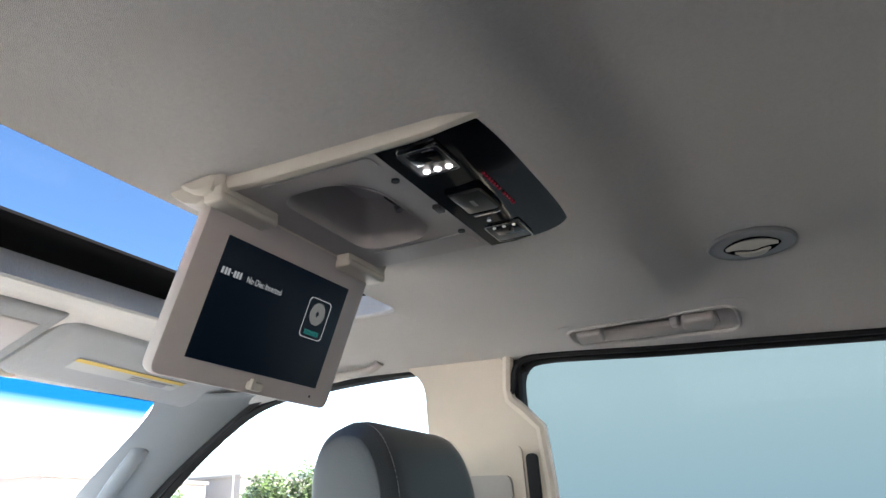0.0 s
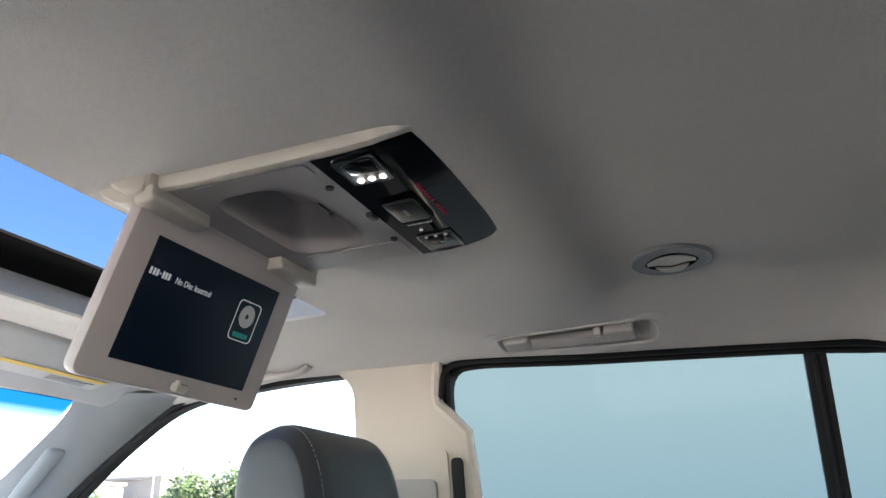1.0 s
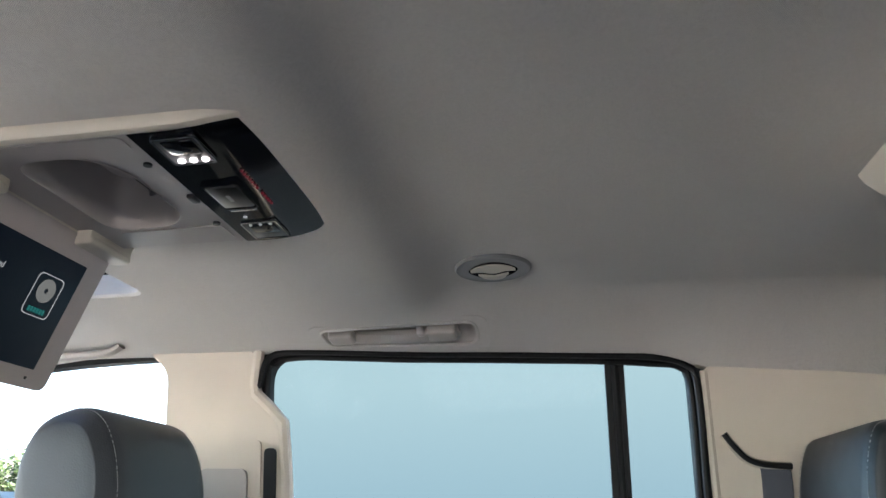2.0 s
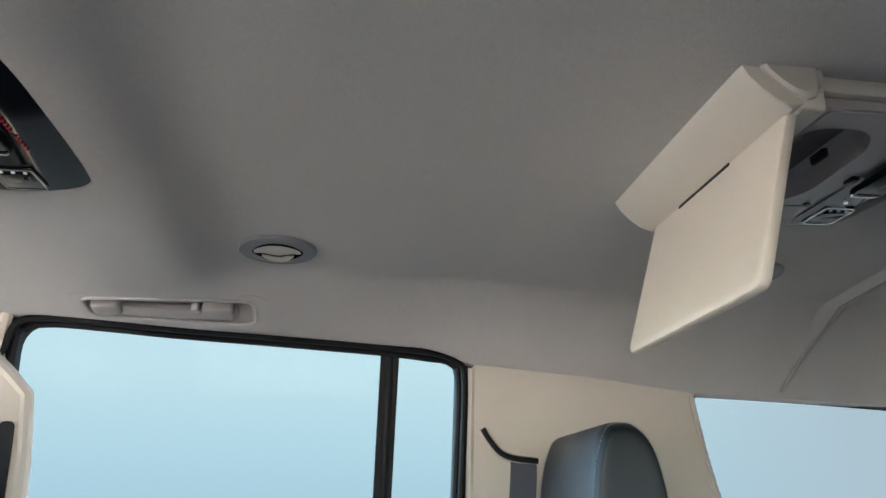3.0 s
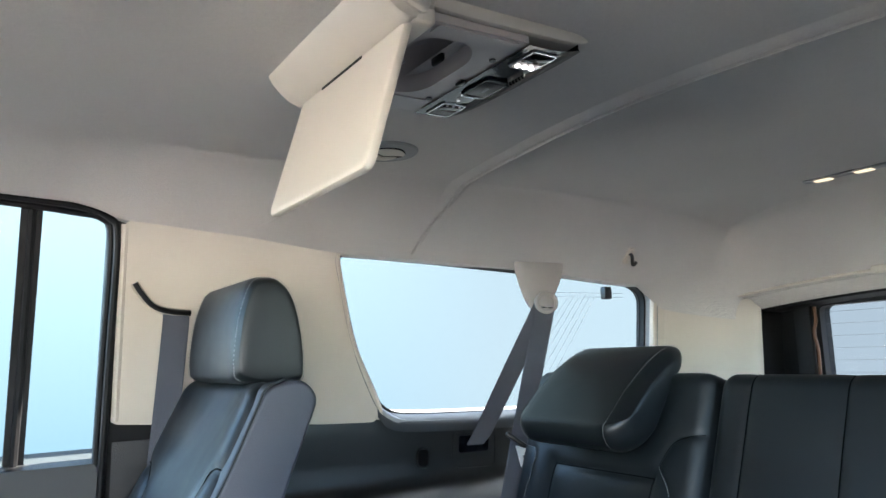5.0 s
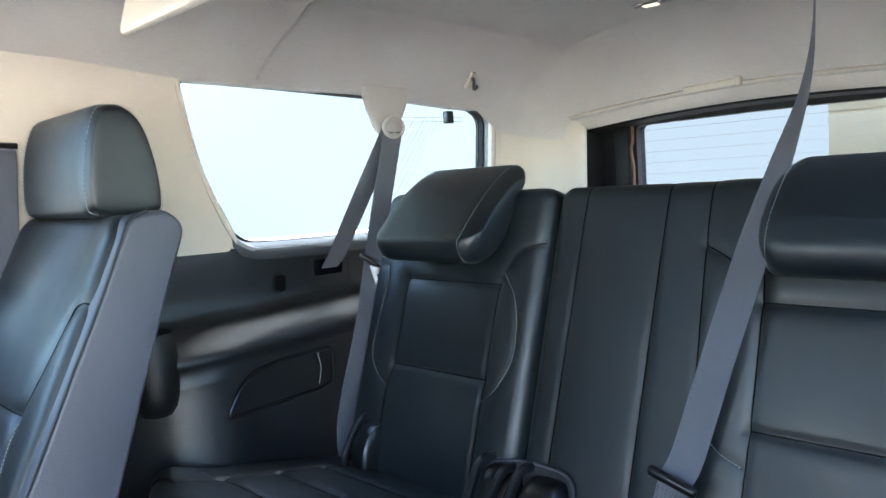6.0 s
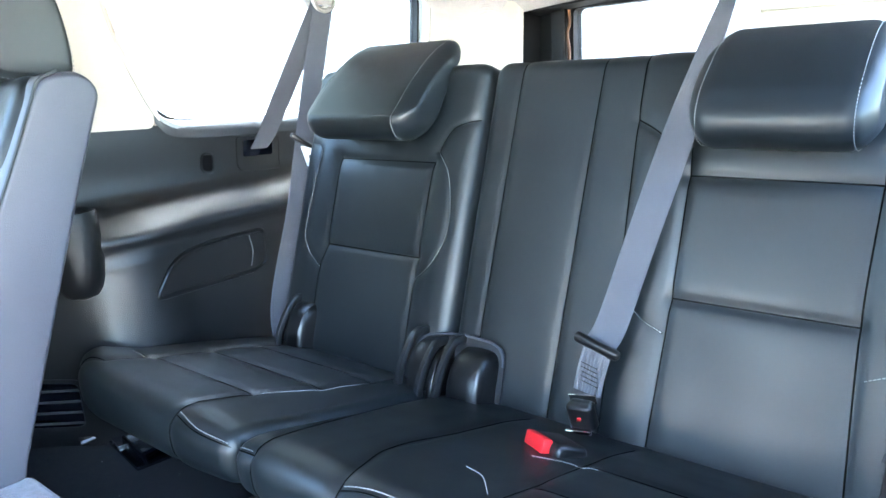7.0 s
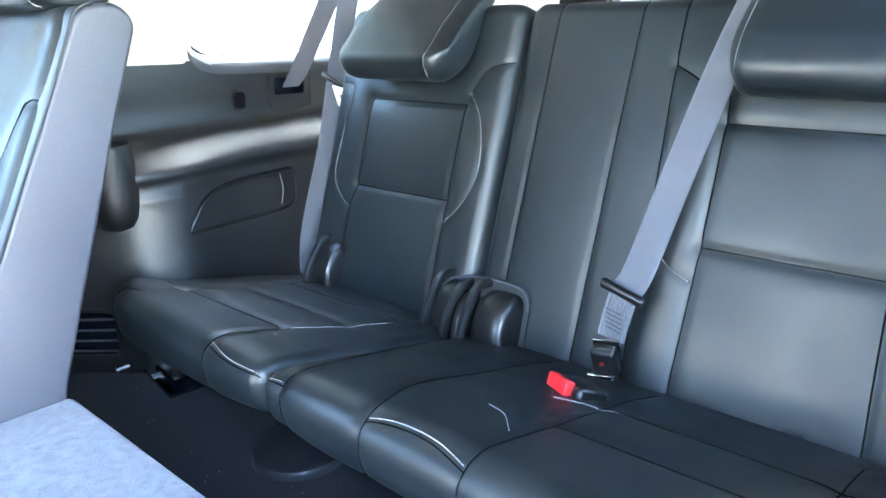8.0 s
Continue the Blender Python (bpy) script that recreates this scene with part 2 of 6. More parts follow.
class Pad:
    """An upholstered slab: a rounded outline in the plane (O; U, V), swelling along N, with sewn seams."""

    def __init__(self, *given, **more):
        self.lay(*given, **more)

    def lay(self, O, U, V, u, v, back, corner=0.05, edge=0.03, swell=0.012, seams=(), shape=None, step=0.005):
        self.O, self.U, self.V = Vector(O), Vector(U).normalized(), Vector(V).normalized()
        self.N = self.U.cross(self.V).normalized()
        self.u, self.v, self.back, self.corner, self.edge, self.swell, self.seams, self.shape, self.step = u, v, back, corner, edge, swell, seams, shape, step

    def height(self, A, B):
        (u0, u1), (v0, v1) = self.u, self.v
        A, B = np.asarray(A, float), np.asarray(B, float)
        e = np.minimum(np.minimum(A - u0, u1 - A), np.minimum(B - v0, v1 - B))
        # rounded corners shorten the way to the rim
        c = self.corner
        qa, qb = np.maximum(c - np.minimum(A - u0, u1 - A), 0), np.maximum(c - np.minimum(B - v0, v1 - B), 0)
        e = np.where((qa > 0) & (qb > 0), c - np.hypot(qa, qb), e)
        k = np.clip(1 - np.clip(e, 0, None) / self.edge, 0, 1)
        h = self.edge * np.sqrt(np.clip(1 - k * k, 0, 1)) - self.edge
        h = h + self.swell * np.clip(e / 0.12, 0, 1) ** 0.7
        for line, depth, width in self.seams:
            d = near_lines(A, B, line)
            h = h - depth * (0.30 * np.exp(-(d / (width * 1.1)) ** 2) + 0.22 * np.exp(-(d / (width * 3.0)) ** 2))
        if self.shape is not None:
            h = h + self.shape(A, B)
        return h

    def at(self, a, b, h):
        return self.O + self.U * a + self.V * b + self.N * h

    def point(self, a, b, lift=0.0):
        return self.at(float(a), float(b), float(self.height(a, b)) + lift)

    def mesh(self):
        (u0, u1), (v0, v1) = self.u, self.v
        nu, nv = max(8, int((u1 - u0) / self.step)), max(8, int((v1 - v0) / self.step))
        # finer rows towards the rim, so that its roll is round
        su = 0.5 - 0.5 * np.cos(np.linspace(0, np.pi, nu + 1))
        su = 0.75 * np.linspace(0, 1, nu + 1) + 0.25 * su
        sv = 0.75 * np.linspace(0, 1, nv + 1) + 0.25 * (0.5 - 0.5 * np.cos(np.linspace(0, np.pi, nv + 1)))
        S, B = np.meshgrid(su, v0 + (v1 - v0) * sv, indexing="ij")
        c = self.corner
        q = np.clip(c - np.minimum(B - v0, v1 - B), 0, c)
        inset = c - np.sqrt(np.clip(c * c - q * q, 0, None))
        A = u0 + inset + (u1 - u0 - 2 * inset) * S
        H = self.height(A, B)
        bm = bmesh.new()
        top = [[bm.verts.new(self.at(float(A[i, j]), float(B[i, j]), float(H[i, j]))) for j in range(nv + 1)] for i in range(nu + 1)]
        for i in range(nu):
            for j in range(nv):
                bm.faces.new((top[i][j], top[i + 1][j], top[i + 1][j + 1], top[i][j + 1]))
        rim = [(i, 0) for i in range(nu)] + [(nu, j) for j in range(nv)] + [(i, nv) for i in range(nu, 0, -1)] + [(0, j) for j in range(nv, 0, -1)]
        last = [top[i][j] for i, j in rim]
        levels = ((-0.35, 0.0), (-0.8, 0.0), (-1.0, 0.012))
        mid_u, mid_v = (u0 + u1) / 2, (v0 + v1) / 2
        for deep, pull in levels:
            ring = []
            for i, j in rim:
                a, b = A[i, j], B[i, j]
                a += math.copysign(min(pull, abs(mid_u - a)), mid_u - a) if pull else 0
                b += math.copysign(min(pull, abs(mid_v - b)), mid_v - b) if pull else 0
                ring.append(bm.verts.new(self.at(float(a), float(b), -self.edge + deep * self.back)))
            for k in range(len(ring)):
                bm.faces.new((last[k], ring[k], ring[k - 1], last[k - 1]))
            last = ring
        bm.faces.new(last)
        bmesh.ops.recalc_face_normals(bm, faces=bm.faces)
        return bm

    def crevice(self, line, r=0.0011):
        """A near-black cord that paints the shade in the sewn joint at the bottom of a seam."""
        pts = [p for p in smooth_path([(a, b, 0) for a, b in line], 60 if len(line) < 4 else 12) if self.u[0] < p.x < self.u[1] and self.v[0] < p.y < self.v[1]]
        path = [self.point(p.x, p.y, 0.0007) for p in pts]
        return sweep(path, ring_profile(r, r * 0.7, 6), up=self.N)

    def stitches(self, line, pitch=0.0052, size=0.0036, thick=0.0007, lift=0.0004):
        """Short thread stitches along a line."""
        pts = smooth_path([(a, b, 0) for a, b in line], 10)
        bm, run, nxt = bmesh.new(), 0.0, 0.0
        for p, q in zip(pts, pts[1:]):
            d = (q - p).length
            while nxt < run + d:
                r = p + (q - p) * ((nxt - run) / d)
                w = self.point(r.x, r.y, lift)
                r2 = r + (q - p).normalized() * 0.002
                w2 = self.point(r2.x, r2.y, lift)
                if (w2 - w).length > 1e-6:
                    rod(w - (w2 - w).normalized() * size / 2, w + (w2 - w).normalized() * size / 2, thick, n=5, bm=bm)
                nxt += pitch
            run += d
        return bm


class RollPad(Pad):
    """A cushion that follows a side profile (y, z) from under its front roll to its rear; b = 0 lies at the profile's point zero."""

    def __init__(self, profile, zero, u, back, **more):
        pts = [Vector((0, p.x, p.y)) for p in smooth_path([(y, z, 0) for y, z in profile], 8)]
        run = [0.0]
        for p, q in zip(pts, pts[1:]):
            run.append(run[-1] + (q - p).length)
        self.pts, self.run = pts, [r - run[zero * 8] for r in run]
        self.sweep_back = more.pop("sweep_back", None)
        self.lay((0, 0, 0), (-1, 0, 0), (0, -1, 0), u, (self.run[0], self.run[-1]), back, **more)

    def at(self, a, b, h):
        r = self.run
        i = min(max(int(np.searchsorted(r, b)) - 1, 0), len(r) - 2)
        t = (b - r[i]) / (r[i + 1] - r[i])
        p = self.pts[i].lerp(self.pts[i + 1], t)

        def turn(k):
            d = self.pts[min(k + 1, len(r) - 1)] - self.pts[max(k - 1, 0)]
            return Vector((0, -d.z, d.y)).normalized() * -1
        n = turn(i).lerp(turn(i + 1), t).normalized()
        q = p + n * h
        q.x = -a
        if self.sweep_back is not None:
            q.y -= self.sweep_back(-a) * max(0.0, min(1.0, 1 - (b - 0.02) / 0.12))
        return q


def ribbon(path, width, across, thick=0.0014, steps=8):
    """A flat strap along a path; across: the direction of its width, one for all or one a point."""
    pts = smooth_path(path, steps)
    if isinstance(across[0], (int, float)):
        ac = [Vector(across)] * len(pts)
    else:
        ac = smooth_path(across, steps)
    rows = []
    for i, p in enumerate(pts):
        d = (pts[min(i + 1, len(pts) - 1)] - pts[max(i - 1, 0)]).normalized()
        s = (ac[i] - d * ac[i].dot(d)).normalized()
        n = d.cross(s)
        rib = [(-0.45 + 0.9 * k / 16, 0.9 if k % 2 else 0.35) for k in range(17)]
        rows.append([p + s * (width * k) + n * (thick * h) for k, h in [(-0.5, 0)] + rib + [(0.5, 0)] + [(k, -h) for k, h in reversed(rib)]])
    return loft(rows, True, caps=True)


def words(body, size, place, name, material, parent, label=""):
    """Raised lettering: place puts the flat text (x right, y up) into the world."""
    cu = bpy.data.curves.new(name, "FONT")
    cu.body, cu.size, cu.extrude, cu.resolution_u = body, size, 0.0002, 3
    tmp = bpy.data.objects.new(name, cu)
    scene.collection.objects.link(tmp)
    dg = bpy.context.evaluated_depsgraph_get()
    me = bpy.data.meshes.new_from_object(tmp.evaluated_get(dg))
    bpy.data.objects.remove(tmp)
    bm = bmesh.new()
    bm.from_mesh(me)
    bmesh.ops.transform(bm, matrix=place, verts=bm.verts)
    return part(name, bm, material, parent, label, smooth=False)


# ---------- the cabin's shape ----------
def lerp_table(table, t):
    for (a, p), (b, q) in zip(table, table[1:]):
        if t <= b:
            k = max(0.0, min(1.0, (t - a) / (b - a)))
            k = k * k * (3 - 2 * k) * 0.35 + k * 0.65
            return p + (q - p) * k
    return table[-1][1]


def side_x(z):
    """The inner face of the side trim, leaning in towards the roof."""
    return 0.66 + 0.12 * (1.1 - z)


EAVE = [(-2.1, 0.955), (-1.83, 0.983), (-1.61, 1.006), (-1.19, 1.038), (-0.75, 1.054), (-0.50, 1.082), (-0.33, 1.096), (-0.24, 1.122), (0.1, 1.140), (0.42, 1.160), (0.83, 1.168), (1.2, 1.128)]
CROWN = [(-2.1, 1.06), (-1.95, 1.10), (-1.80, 1.168), (-1.6, 1.19), (-1.2, 1.203), (-0.80, 1.202), (-0.45, 1.203), (-0.30, 1.209), (-0.15, 1.2145), (-0.04, 1.218), (0.04, 1.2180), (0.062, 1.2165), (0.082, 1.2115), (0.103, 1.2025), (0.124, 1.1930), (0.145, 1.1870), (0.17, 1.1838), (0.22, 1.183), (0.9, 1.187), (1.05, 1.172), (1.22, 1.130)]


def eave(y):
    return lerp_table(EAVE, y)


def crown(y):
    return max(lerp_table(CROWN, y), eave(y) + 0.002)


def roof_z(x, y):
    e, c = eave(y), crown(y)
    # the step behind the sunroof well fades out towards the doors
    if -0.30 < y < 0.30:
        w = max(0.0, min(1.0, (abs(x) - 0.44) / 0.12))
        w = w * w * (3 - 2 * w)
        c += (1.1835 + 0.0315 * (0.30 - y) / 0.60 - c) * w
    s = min(1.0, abs(x) / side_x(e))
    # behind the sunroof well the cloth stays flat further out and folds down more sharply
    k = max(0.0, min(1.0, (0.16 - y) / 0.16))
    start = 0.66 + 0.10 * k
    t = max(0.0, (s - start) / (1 - start))
    return c - (c - e) * (0.10 * s ** 2 + 0.90 * t ** (1.7 - 0.4 * k))


HOLE_A, HOLE_B, HOLE_Y0, HOLE_Y1 = -0.42, 0.330, 0.522, 0.865


def roof_sheet(lift, flange):
    bm = bmesh.new()
    ss = sorted(set([round(v, 4) for v in np.linspace(-1, 1, 101)] + [round(k / 0.653, 4) for k in (HOLE_A, HOLE_B)] + [0.93, 0.965, -0.93, -0.965]))
    ys = sorted(set([round(v, 3) for v in np.arange(-1.95, 1.21, 0.03)] + [round(v, 3) for v in np.arange(-0.06, 0.28, 0.01)] + [HOLE_Y0, HOLE_Y1, 1.21]))
    grid = []
    for y in ys:
        e = eave(y)
        xe = side_x(e)
        row = [(-xe - flange, y, e + lift)] + [(s * xe, y, roof_z(s * xe, y) + lift) for s in ss] + [(xe + flange, y, e + lift)]
        grid.append([bm.verts.new(p) for p in row])
    for j in range(len(ys) - 1):
        for i in range(len(ss) + 1):
            a = grid[j][i].co
            b = grid[j + 1][i + 1].co
            cx, cy = (a.x + b.x) / 2, (a.y + b.y) / 2
            if HOLE_A < cx < HOLE_B and HOLE_Y0 < cy < HOLE_Y1:
                continue
            if lift > 0:
                bm.faces.new((grid[j][i], grid[j + 1][i], grid[j + 1][i + 1], grid[j][i + 1]))
                continue
            if 0.560 < cx < 0.632 and 0.046 < cy < 0.335:
                continue
            if abs(cx) < 0.105 and (0.31 < cy < 0.42 or -0.58 < cy < -0.49):
                continue
            bm.faces.new((grid[j][i], grid[j + 1][i], grid[j + 1][i + 1], grid[j][i + 1]))
    return bm


setting("ceiling", roof_sheet(0.0, 0.05), HEADLINER, "grey woven cloth headliner over the cabin", "ceiling")
setting("roof", roof_sheet(0.066, 0.09), RUBBER, "outer roof skin above the headliner", "roof")

# sides: a dark inner frame with the window holes, the glass, and the trim over it
FRONT_WIN = fillet([(0.655, 0.62), (0.655, 1.160), (0.84, 1.158), (1.10, 1.138), (1.25, 1.056), (1.40, 0.950), (1.62, 0.74), (1.60, 0.62)], [0.02, 0.045, 0.1, 0.12, 0.1, 0.1, 0.05, 0.03])
DOOR_WIN = fillet([(0.462, 0.60), (0.462, 1.156), (-0.302, 1.118), (-0.292, 0.60)], [0.02, 0.05, 0.045, 0.02])
QUARTER_WIN = fillet([(-0.752, 1.060), (-0.800, 0.860), (-0.872, 0.715), (-0.98, 0.706), (-1.688, 0.676), (-1.684, 0.985), (-1.62, 1.012)], [0.03, 0.2, 0.12, 0.08, 0.04, 0.05, 0.03])
DOOR_HOLE = fillet([(0.47, 0.16), (0.47, 1.150), (-0.31, 1.110), (-0.31, 0.75), (-0.22, 0.30), (0.0, 0.16)], [0.05, 0.05, 0.05, 0.1, 0.2, 0.1])


def side_outline(extra):
    top = [(y, eave(y) + extra) for y in np.arange(-1.95, 1.15, 0.06)]
    return [(-2.10, 0.05)] + [(-2.12, 0.55), (-2.04, 0.93)] + top + [(1.22, 1.15), (1.42, 1.0), (1.75, 0.72), (1.80, 0.05)]


for side, word in ((1, "right"), (-1, "left")):
    def place(y, z, d, side=side):
        return (side * (side_x(z) + 0.028 + d), y, z)
    holes = [FRONT_WIN, QUARTER_WIN, DOOR_WIN if side > 0 else DOOR_HOLE]
    setting("wall_" + word, plate(side_outline(0.035), holes, place, 0.028), RUBBER, "dark inner body side with rubber-sealed window openings", "wall")

    def glass_place(y, z, d, side=side):
        return (side * (side_x(z) + 0.052 + d), y, z)
    wins = [(FRONT_WIN, GLASS_CLEAR, "clear front door glass"), (QUARTER_WIN, GLASS_TINT, "fixed tinted quarter glass with thin aerial lines")]
    if side > 0:
        wins.append((DOOR_WIN, GLASS_TINT, "tinted rear door glass with a black divider bar"))
    for k, (outline, material, label) in enumerate(wins):
        c = (sum(p[0] for p in outline) / len(outline), sum(p[1] for p in outline) / len(outline))
        grown = [(c[0] + (a - c[0]) * 1.015, c[1] + (b - c[1]) * 1.015) for a, b in outline]
        w = setting("window_%d" % (k + 1 if side > 0 else k + 4), plate(grown, [], glass_place, 0.004), material, label, "window")
        w.visible_shadow = False

# floor and the plain ends that close the cabin
setting("floor", plate([(-0.78, -2.1), (0.78, -2.1), (0.78, 1.8), (-0.78, 1.8)], [], lambda a, b, d: (a, b, 0.10 - d), 0.05), CARPET, "worn dark grey loop carpet with lint", "floor")
setting("wall_front", plate([(-0.80, 0.05), (0.80, 0.05), (0.80, 0.74), (-0.80, 0.74)], [], lambda a, b, d: (a, 1.74 + d, b), 0.05), DARK, "plain dark front bulkhead", "wall")
# unseen dashboard, added and kept pale to bounce light onto the front headliner
DASH_BOUNCE = mat("bounce_beige", (0.72, 0.70, 0.67), 0.6, grain=0.3, grain_scale=400, vary=0.06)
setting("dashboard", loft([[(x, y - 0.03 * (x / 0.7) ** 2, z) for x in np.linspace(-0.74, 0.74, 15)] for y, z in ((1.30, 0.12), (1.26, 0.35), (1.17, 0.42), (1.14, 0.55), (1.17, 0.64), (1.24, 0.685), (1.40, 0.70), (1.78, 0.72))]), DASH_BOUNCE, "unseen pale dashboard, added to bounce light onto the front headliner", "dashboard")
shield = loft([[(x, y + 0.03 * (1 - (x / 0.7) ** 2), z) for x in np.linspace(-w, w, 13)] for w, y, z in ((0.49, 1.19, 1.132), (0.57, 1.50, 0.954), (0.66, 1.80, 0.74))])
ws = setting("window_6", shield, GLASS_CLEAR, "clear raked windscreen with a blue shade band", "window")
ws.visible_shadow = False

band = bpy.data.materials.new("shade_band_glass")
band.use_nodes = True
bn, bl = band.node_tree.nodes, band.node_tree.links
btr, bco, bsep, bmr, bmix = (bn.new("ShaderNode" + k) for k in ("BsdfTransparent", "TexCoord", "SeparateXYZ", "MapRange", "Mix"))
bmix.data_type = "RGBA"
bmr.inputs["From Min"].default_value, bmr.inputs["From Max"].default_value = 1.045, 1.115
bmix.inputs[6].default_value, bmix.inputs[7].default_value = (1, 1, 1, 1), (0.006, 0.075, 0.17, 1)
bl.new(bco.outputs["Object"], bsep.inputs[0])
bl.new(bsep.outputs["Z"], bmr.inputs["Value"])
bl.new(bmr.outputs["Result"], bmix.inputs[0])
bl.new(bmix.outputs[2], btr.inputs["Color"])
bl.new(btr.outputs[0], bn["Material Output"].inputs["Surface"])
setting("windscreen_band", loft([[(x, y - 0.006 + 0.03 * (1 - (x / 0.7) ** 2), z) for x in np.linspace(-w, w, 13)] for w, y, z in ((0.488, 1.19, 1.132), (0.535, 1.365, 1.032))]),
        band, "translucent blue shade band along the top of the windscreen", "window")


# ---------- trim on both sides ----------
def on_side(side, off=0.0):
    return lambda y, z, d: (side * (side_x(z) + off + d), y, z)


def lip(points, side, off, r, material, name, label, parent=None, closed=False):
    path = [(side * (side_x(z) + off), y, z) for y, z in points]
    bm = sweep(path, ring_profile(r, r, 8), up=(side, 0, 0.1), closed=closed)
    if parent is not None:
        return part(name, bm, material, parent, label)
    return setting(name, bm, material, label, "trim")


B_PILLAR = fillet([(0.700, 1.172), (0.652, 1.135), (0.652, 0.55), (0.405, 0.55), (0.416, 0.93), (0.424, 1.034), (0.482, 1.086), (0.474, 1.164)], [0.05, 0.06, 0.01, 0.01, 0.1, 0.045, 0.04, 0.03])
C_PILLAR = fillet([(-0.325, 1.098), (-0.318, 0.735), (-0.72, 0.703), (-0.845, 0.698), (-0.842, 0.735), (-0.778, 0.860), (-0.735, 1.02), (-0.738, 1.060), (-0.56, 1.082)], [0.015, 0.01, 0.02, 0.03, 0.04, 0.2, 0.05, 0.01, 0.2])
D_PILLAR = fillet([(-1.702, 1.010), (-1.702, 0.60), (-1.80, 0.60), (-1.80, 0.992)], [0.03, 0.01, 0.02, 0.02])

for side in (1, -1):
    word = "right" if side > 0 else "left"
    bp = setting("trim_b_pillar_" + word, plate(B_PILLAR, [], on_side(side), 0.04), TRIM, "beige moulded pillar trim with a belt height adjuster", "pillar trim")
    lip([(0.418, 0.60), (0.416, 0.93), (0.4235, 1.030), (0.452, 1.060), (0.478, 1.084), (0.480, 1.105), (0.477, 1.135), (0.474, 1.158), (0.474, 1.172)], side, 0.006, 0.011, TRIM, "pillar_edge", "", bp)
    part("adjuster_panel", plate(fillet([(0.462, 0.60), (0.462, 1.000), (0.600, 1.005), (0.600, 0.60)], 0.012), [], on_side(side, -0.006), 0.006), TRIM, bp)
    part("adjuster_slider", plate(fillet([(0.485, 0.84), (0.485, 0.950), (0.575, 0.953), (0.575, 0.84)], 0.015), [], on_side(side, -0.014), 0.01), GRIP, bp)
    part("belt_slot", plate(fillet([(0.432, 0.62), (0.432, 0.985), (0.455, 0.985), (0.455, 0.62)], 0.010), [], on_side(side, -0.008), 0.003), SOFTBLACK, bp, "narrow dark gap beside the adjuster")
    ring = bmesh.new()
    rod((side * (side_x(0.84) - 0.02), 0.520, 0.840), (side * (side_x(0.84) - 0.02), 0.550, 0.836), 0.006, bm=ring)
    rod((side * (side_x(0.84) - 0.004), 0.535, 0.850), (side * (side_x(0.84) - 0.034), 0.535, 0.846), 0.013, bm=ring)
    part("belt_guide", ring, CHROME, bp, "chrome belt guide loop")
    cp = setting("trim_c_pillar_" + word, plate(C_PILLAR, [], on_side(side), 0.04), TRIM, "broad beige pillar trim with a curved belt slot", "pillar trim")
    lip([(-0.322, 0.74), (-0.325, 1.09)], side, 0.004, 0.007, TRIM, "pillar_edge", "", cp)
    lip(curve2([(-0.738, 1.055), (-0.742, 1.02), (-0.780, 0.870), (-0.842, 0.742), (-0.852, 0.705)]), side, 0.008, 0.010, TRIM, "window_edge", "", cp)
    slot = [(p.x, p.y) for p in smooth_path([(-0.344, 0.984, 0), (-0.356, 0.966, 0), (-0.376, 0.944, 0), (-0.402, 0.934, 0), (-0.444, 0.930, 0)], 6)]
    lip(slot, side, -0.0005, 0.0075, TRIM, "slot_rim", "", cp)
    # no slot is cut: a black cord paints the dark inside it
    lip(slot, side, -0.0045, 0.0055, SOFTBLACK, "slot_opening", "black cord drawn as the dark of the curved belt slot", cp)
    part("moulded_mark", plate(fillet([(-0.372, 1.030), (-0.372, 1.050), (-0.400, 1.0495), (-0.400, 1.0295)], 0.002), [fillet([(-0.3735, 1.0315), (-0.3735, 1.0485), (-0.3985, 1.048), (-0.3985, 1.031)], 0.002)], on_side(side, -0.0008), 0.002), TRIM, cp)
    dp = setting("trim_d_pillar_" + word, plate(D_PILLAR, [], on_side(side), 0.04), TRIM, "beige trim at the rear corner of the cabin", "pillar trim")
    lip([(-1.702, 0.62), (-1.700, 0.98), (-1.665, 1.006)], side, 0.008, 0.010, TRIM, "window_edge", "", dp)

# black seals round the rear door window and the quarter glass
for k, (off, r, grow) in enumerate(((0.004, 0.0065, 1.0), (0.020, 0.006, 0.0))):
    loop = [(0.476, 0.60 if k else 1.094), (0.470, 1.105), (0.455, 1.146), (0.41, eave(0.41) - 0.003), (0.30, eave(0.30) - 0.002), (0.20, eave(0.20) - 0.002), (0.07, eave(0.07) - 0.002), (-0.06, eave(-0.06) - 0.002), (-0.16, eave(-0.16) - 0.002), (-0.25, eave(-0.25) - 0.004), (-0.297, 1.100), (-0.313, 1.06), (-0.308, 0.85), (-0.303, 0.60)]
    if k:
        loop = [(y - 0.008 if y > 0.3 else (y + 0.008 if y < -0.2 else y), z - 0.007 if z > 1.1 else z) for y, z in loop]
    pts = [(p.x, p.y) for p in smooth_path([(a, b, 0) for a, b in loop], 5)]
    lip(pts, 1, off, r, RUBBER, "seal_door" if not k else "seal_glass", "black rubber weatherstrip round the rear door window")
bar = bmesh.new()
plate([(-0.152, 0.60), (-0.163, 1.128), (-0.1965, 1.126), (-0.183, 0.60)], [], on_side(1, 0.040), 0.02, bm=bar)
setting("window_divider", bar, RUBBER, "black upright bar dividing the rear door glass", "window bar")
lip([(p.x, p.y) for p in smooth_path([(-0.168, 0.62, 0), (-0.176, 0.9, 0), (-0.180, 1.125, 0)], 5)], 1, 0.040, 0.007, RUBBER, "divider_seal", "rubber strip along the window divider")
lip(QUARTER_WIN, 1, 0.046, 0.0022, RUBBER, "quarter_seal", "thin black seal round the quarter glass", closed=True)
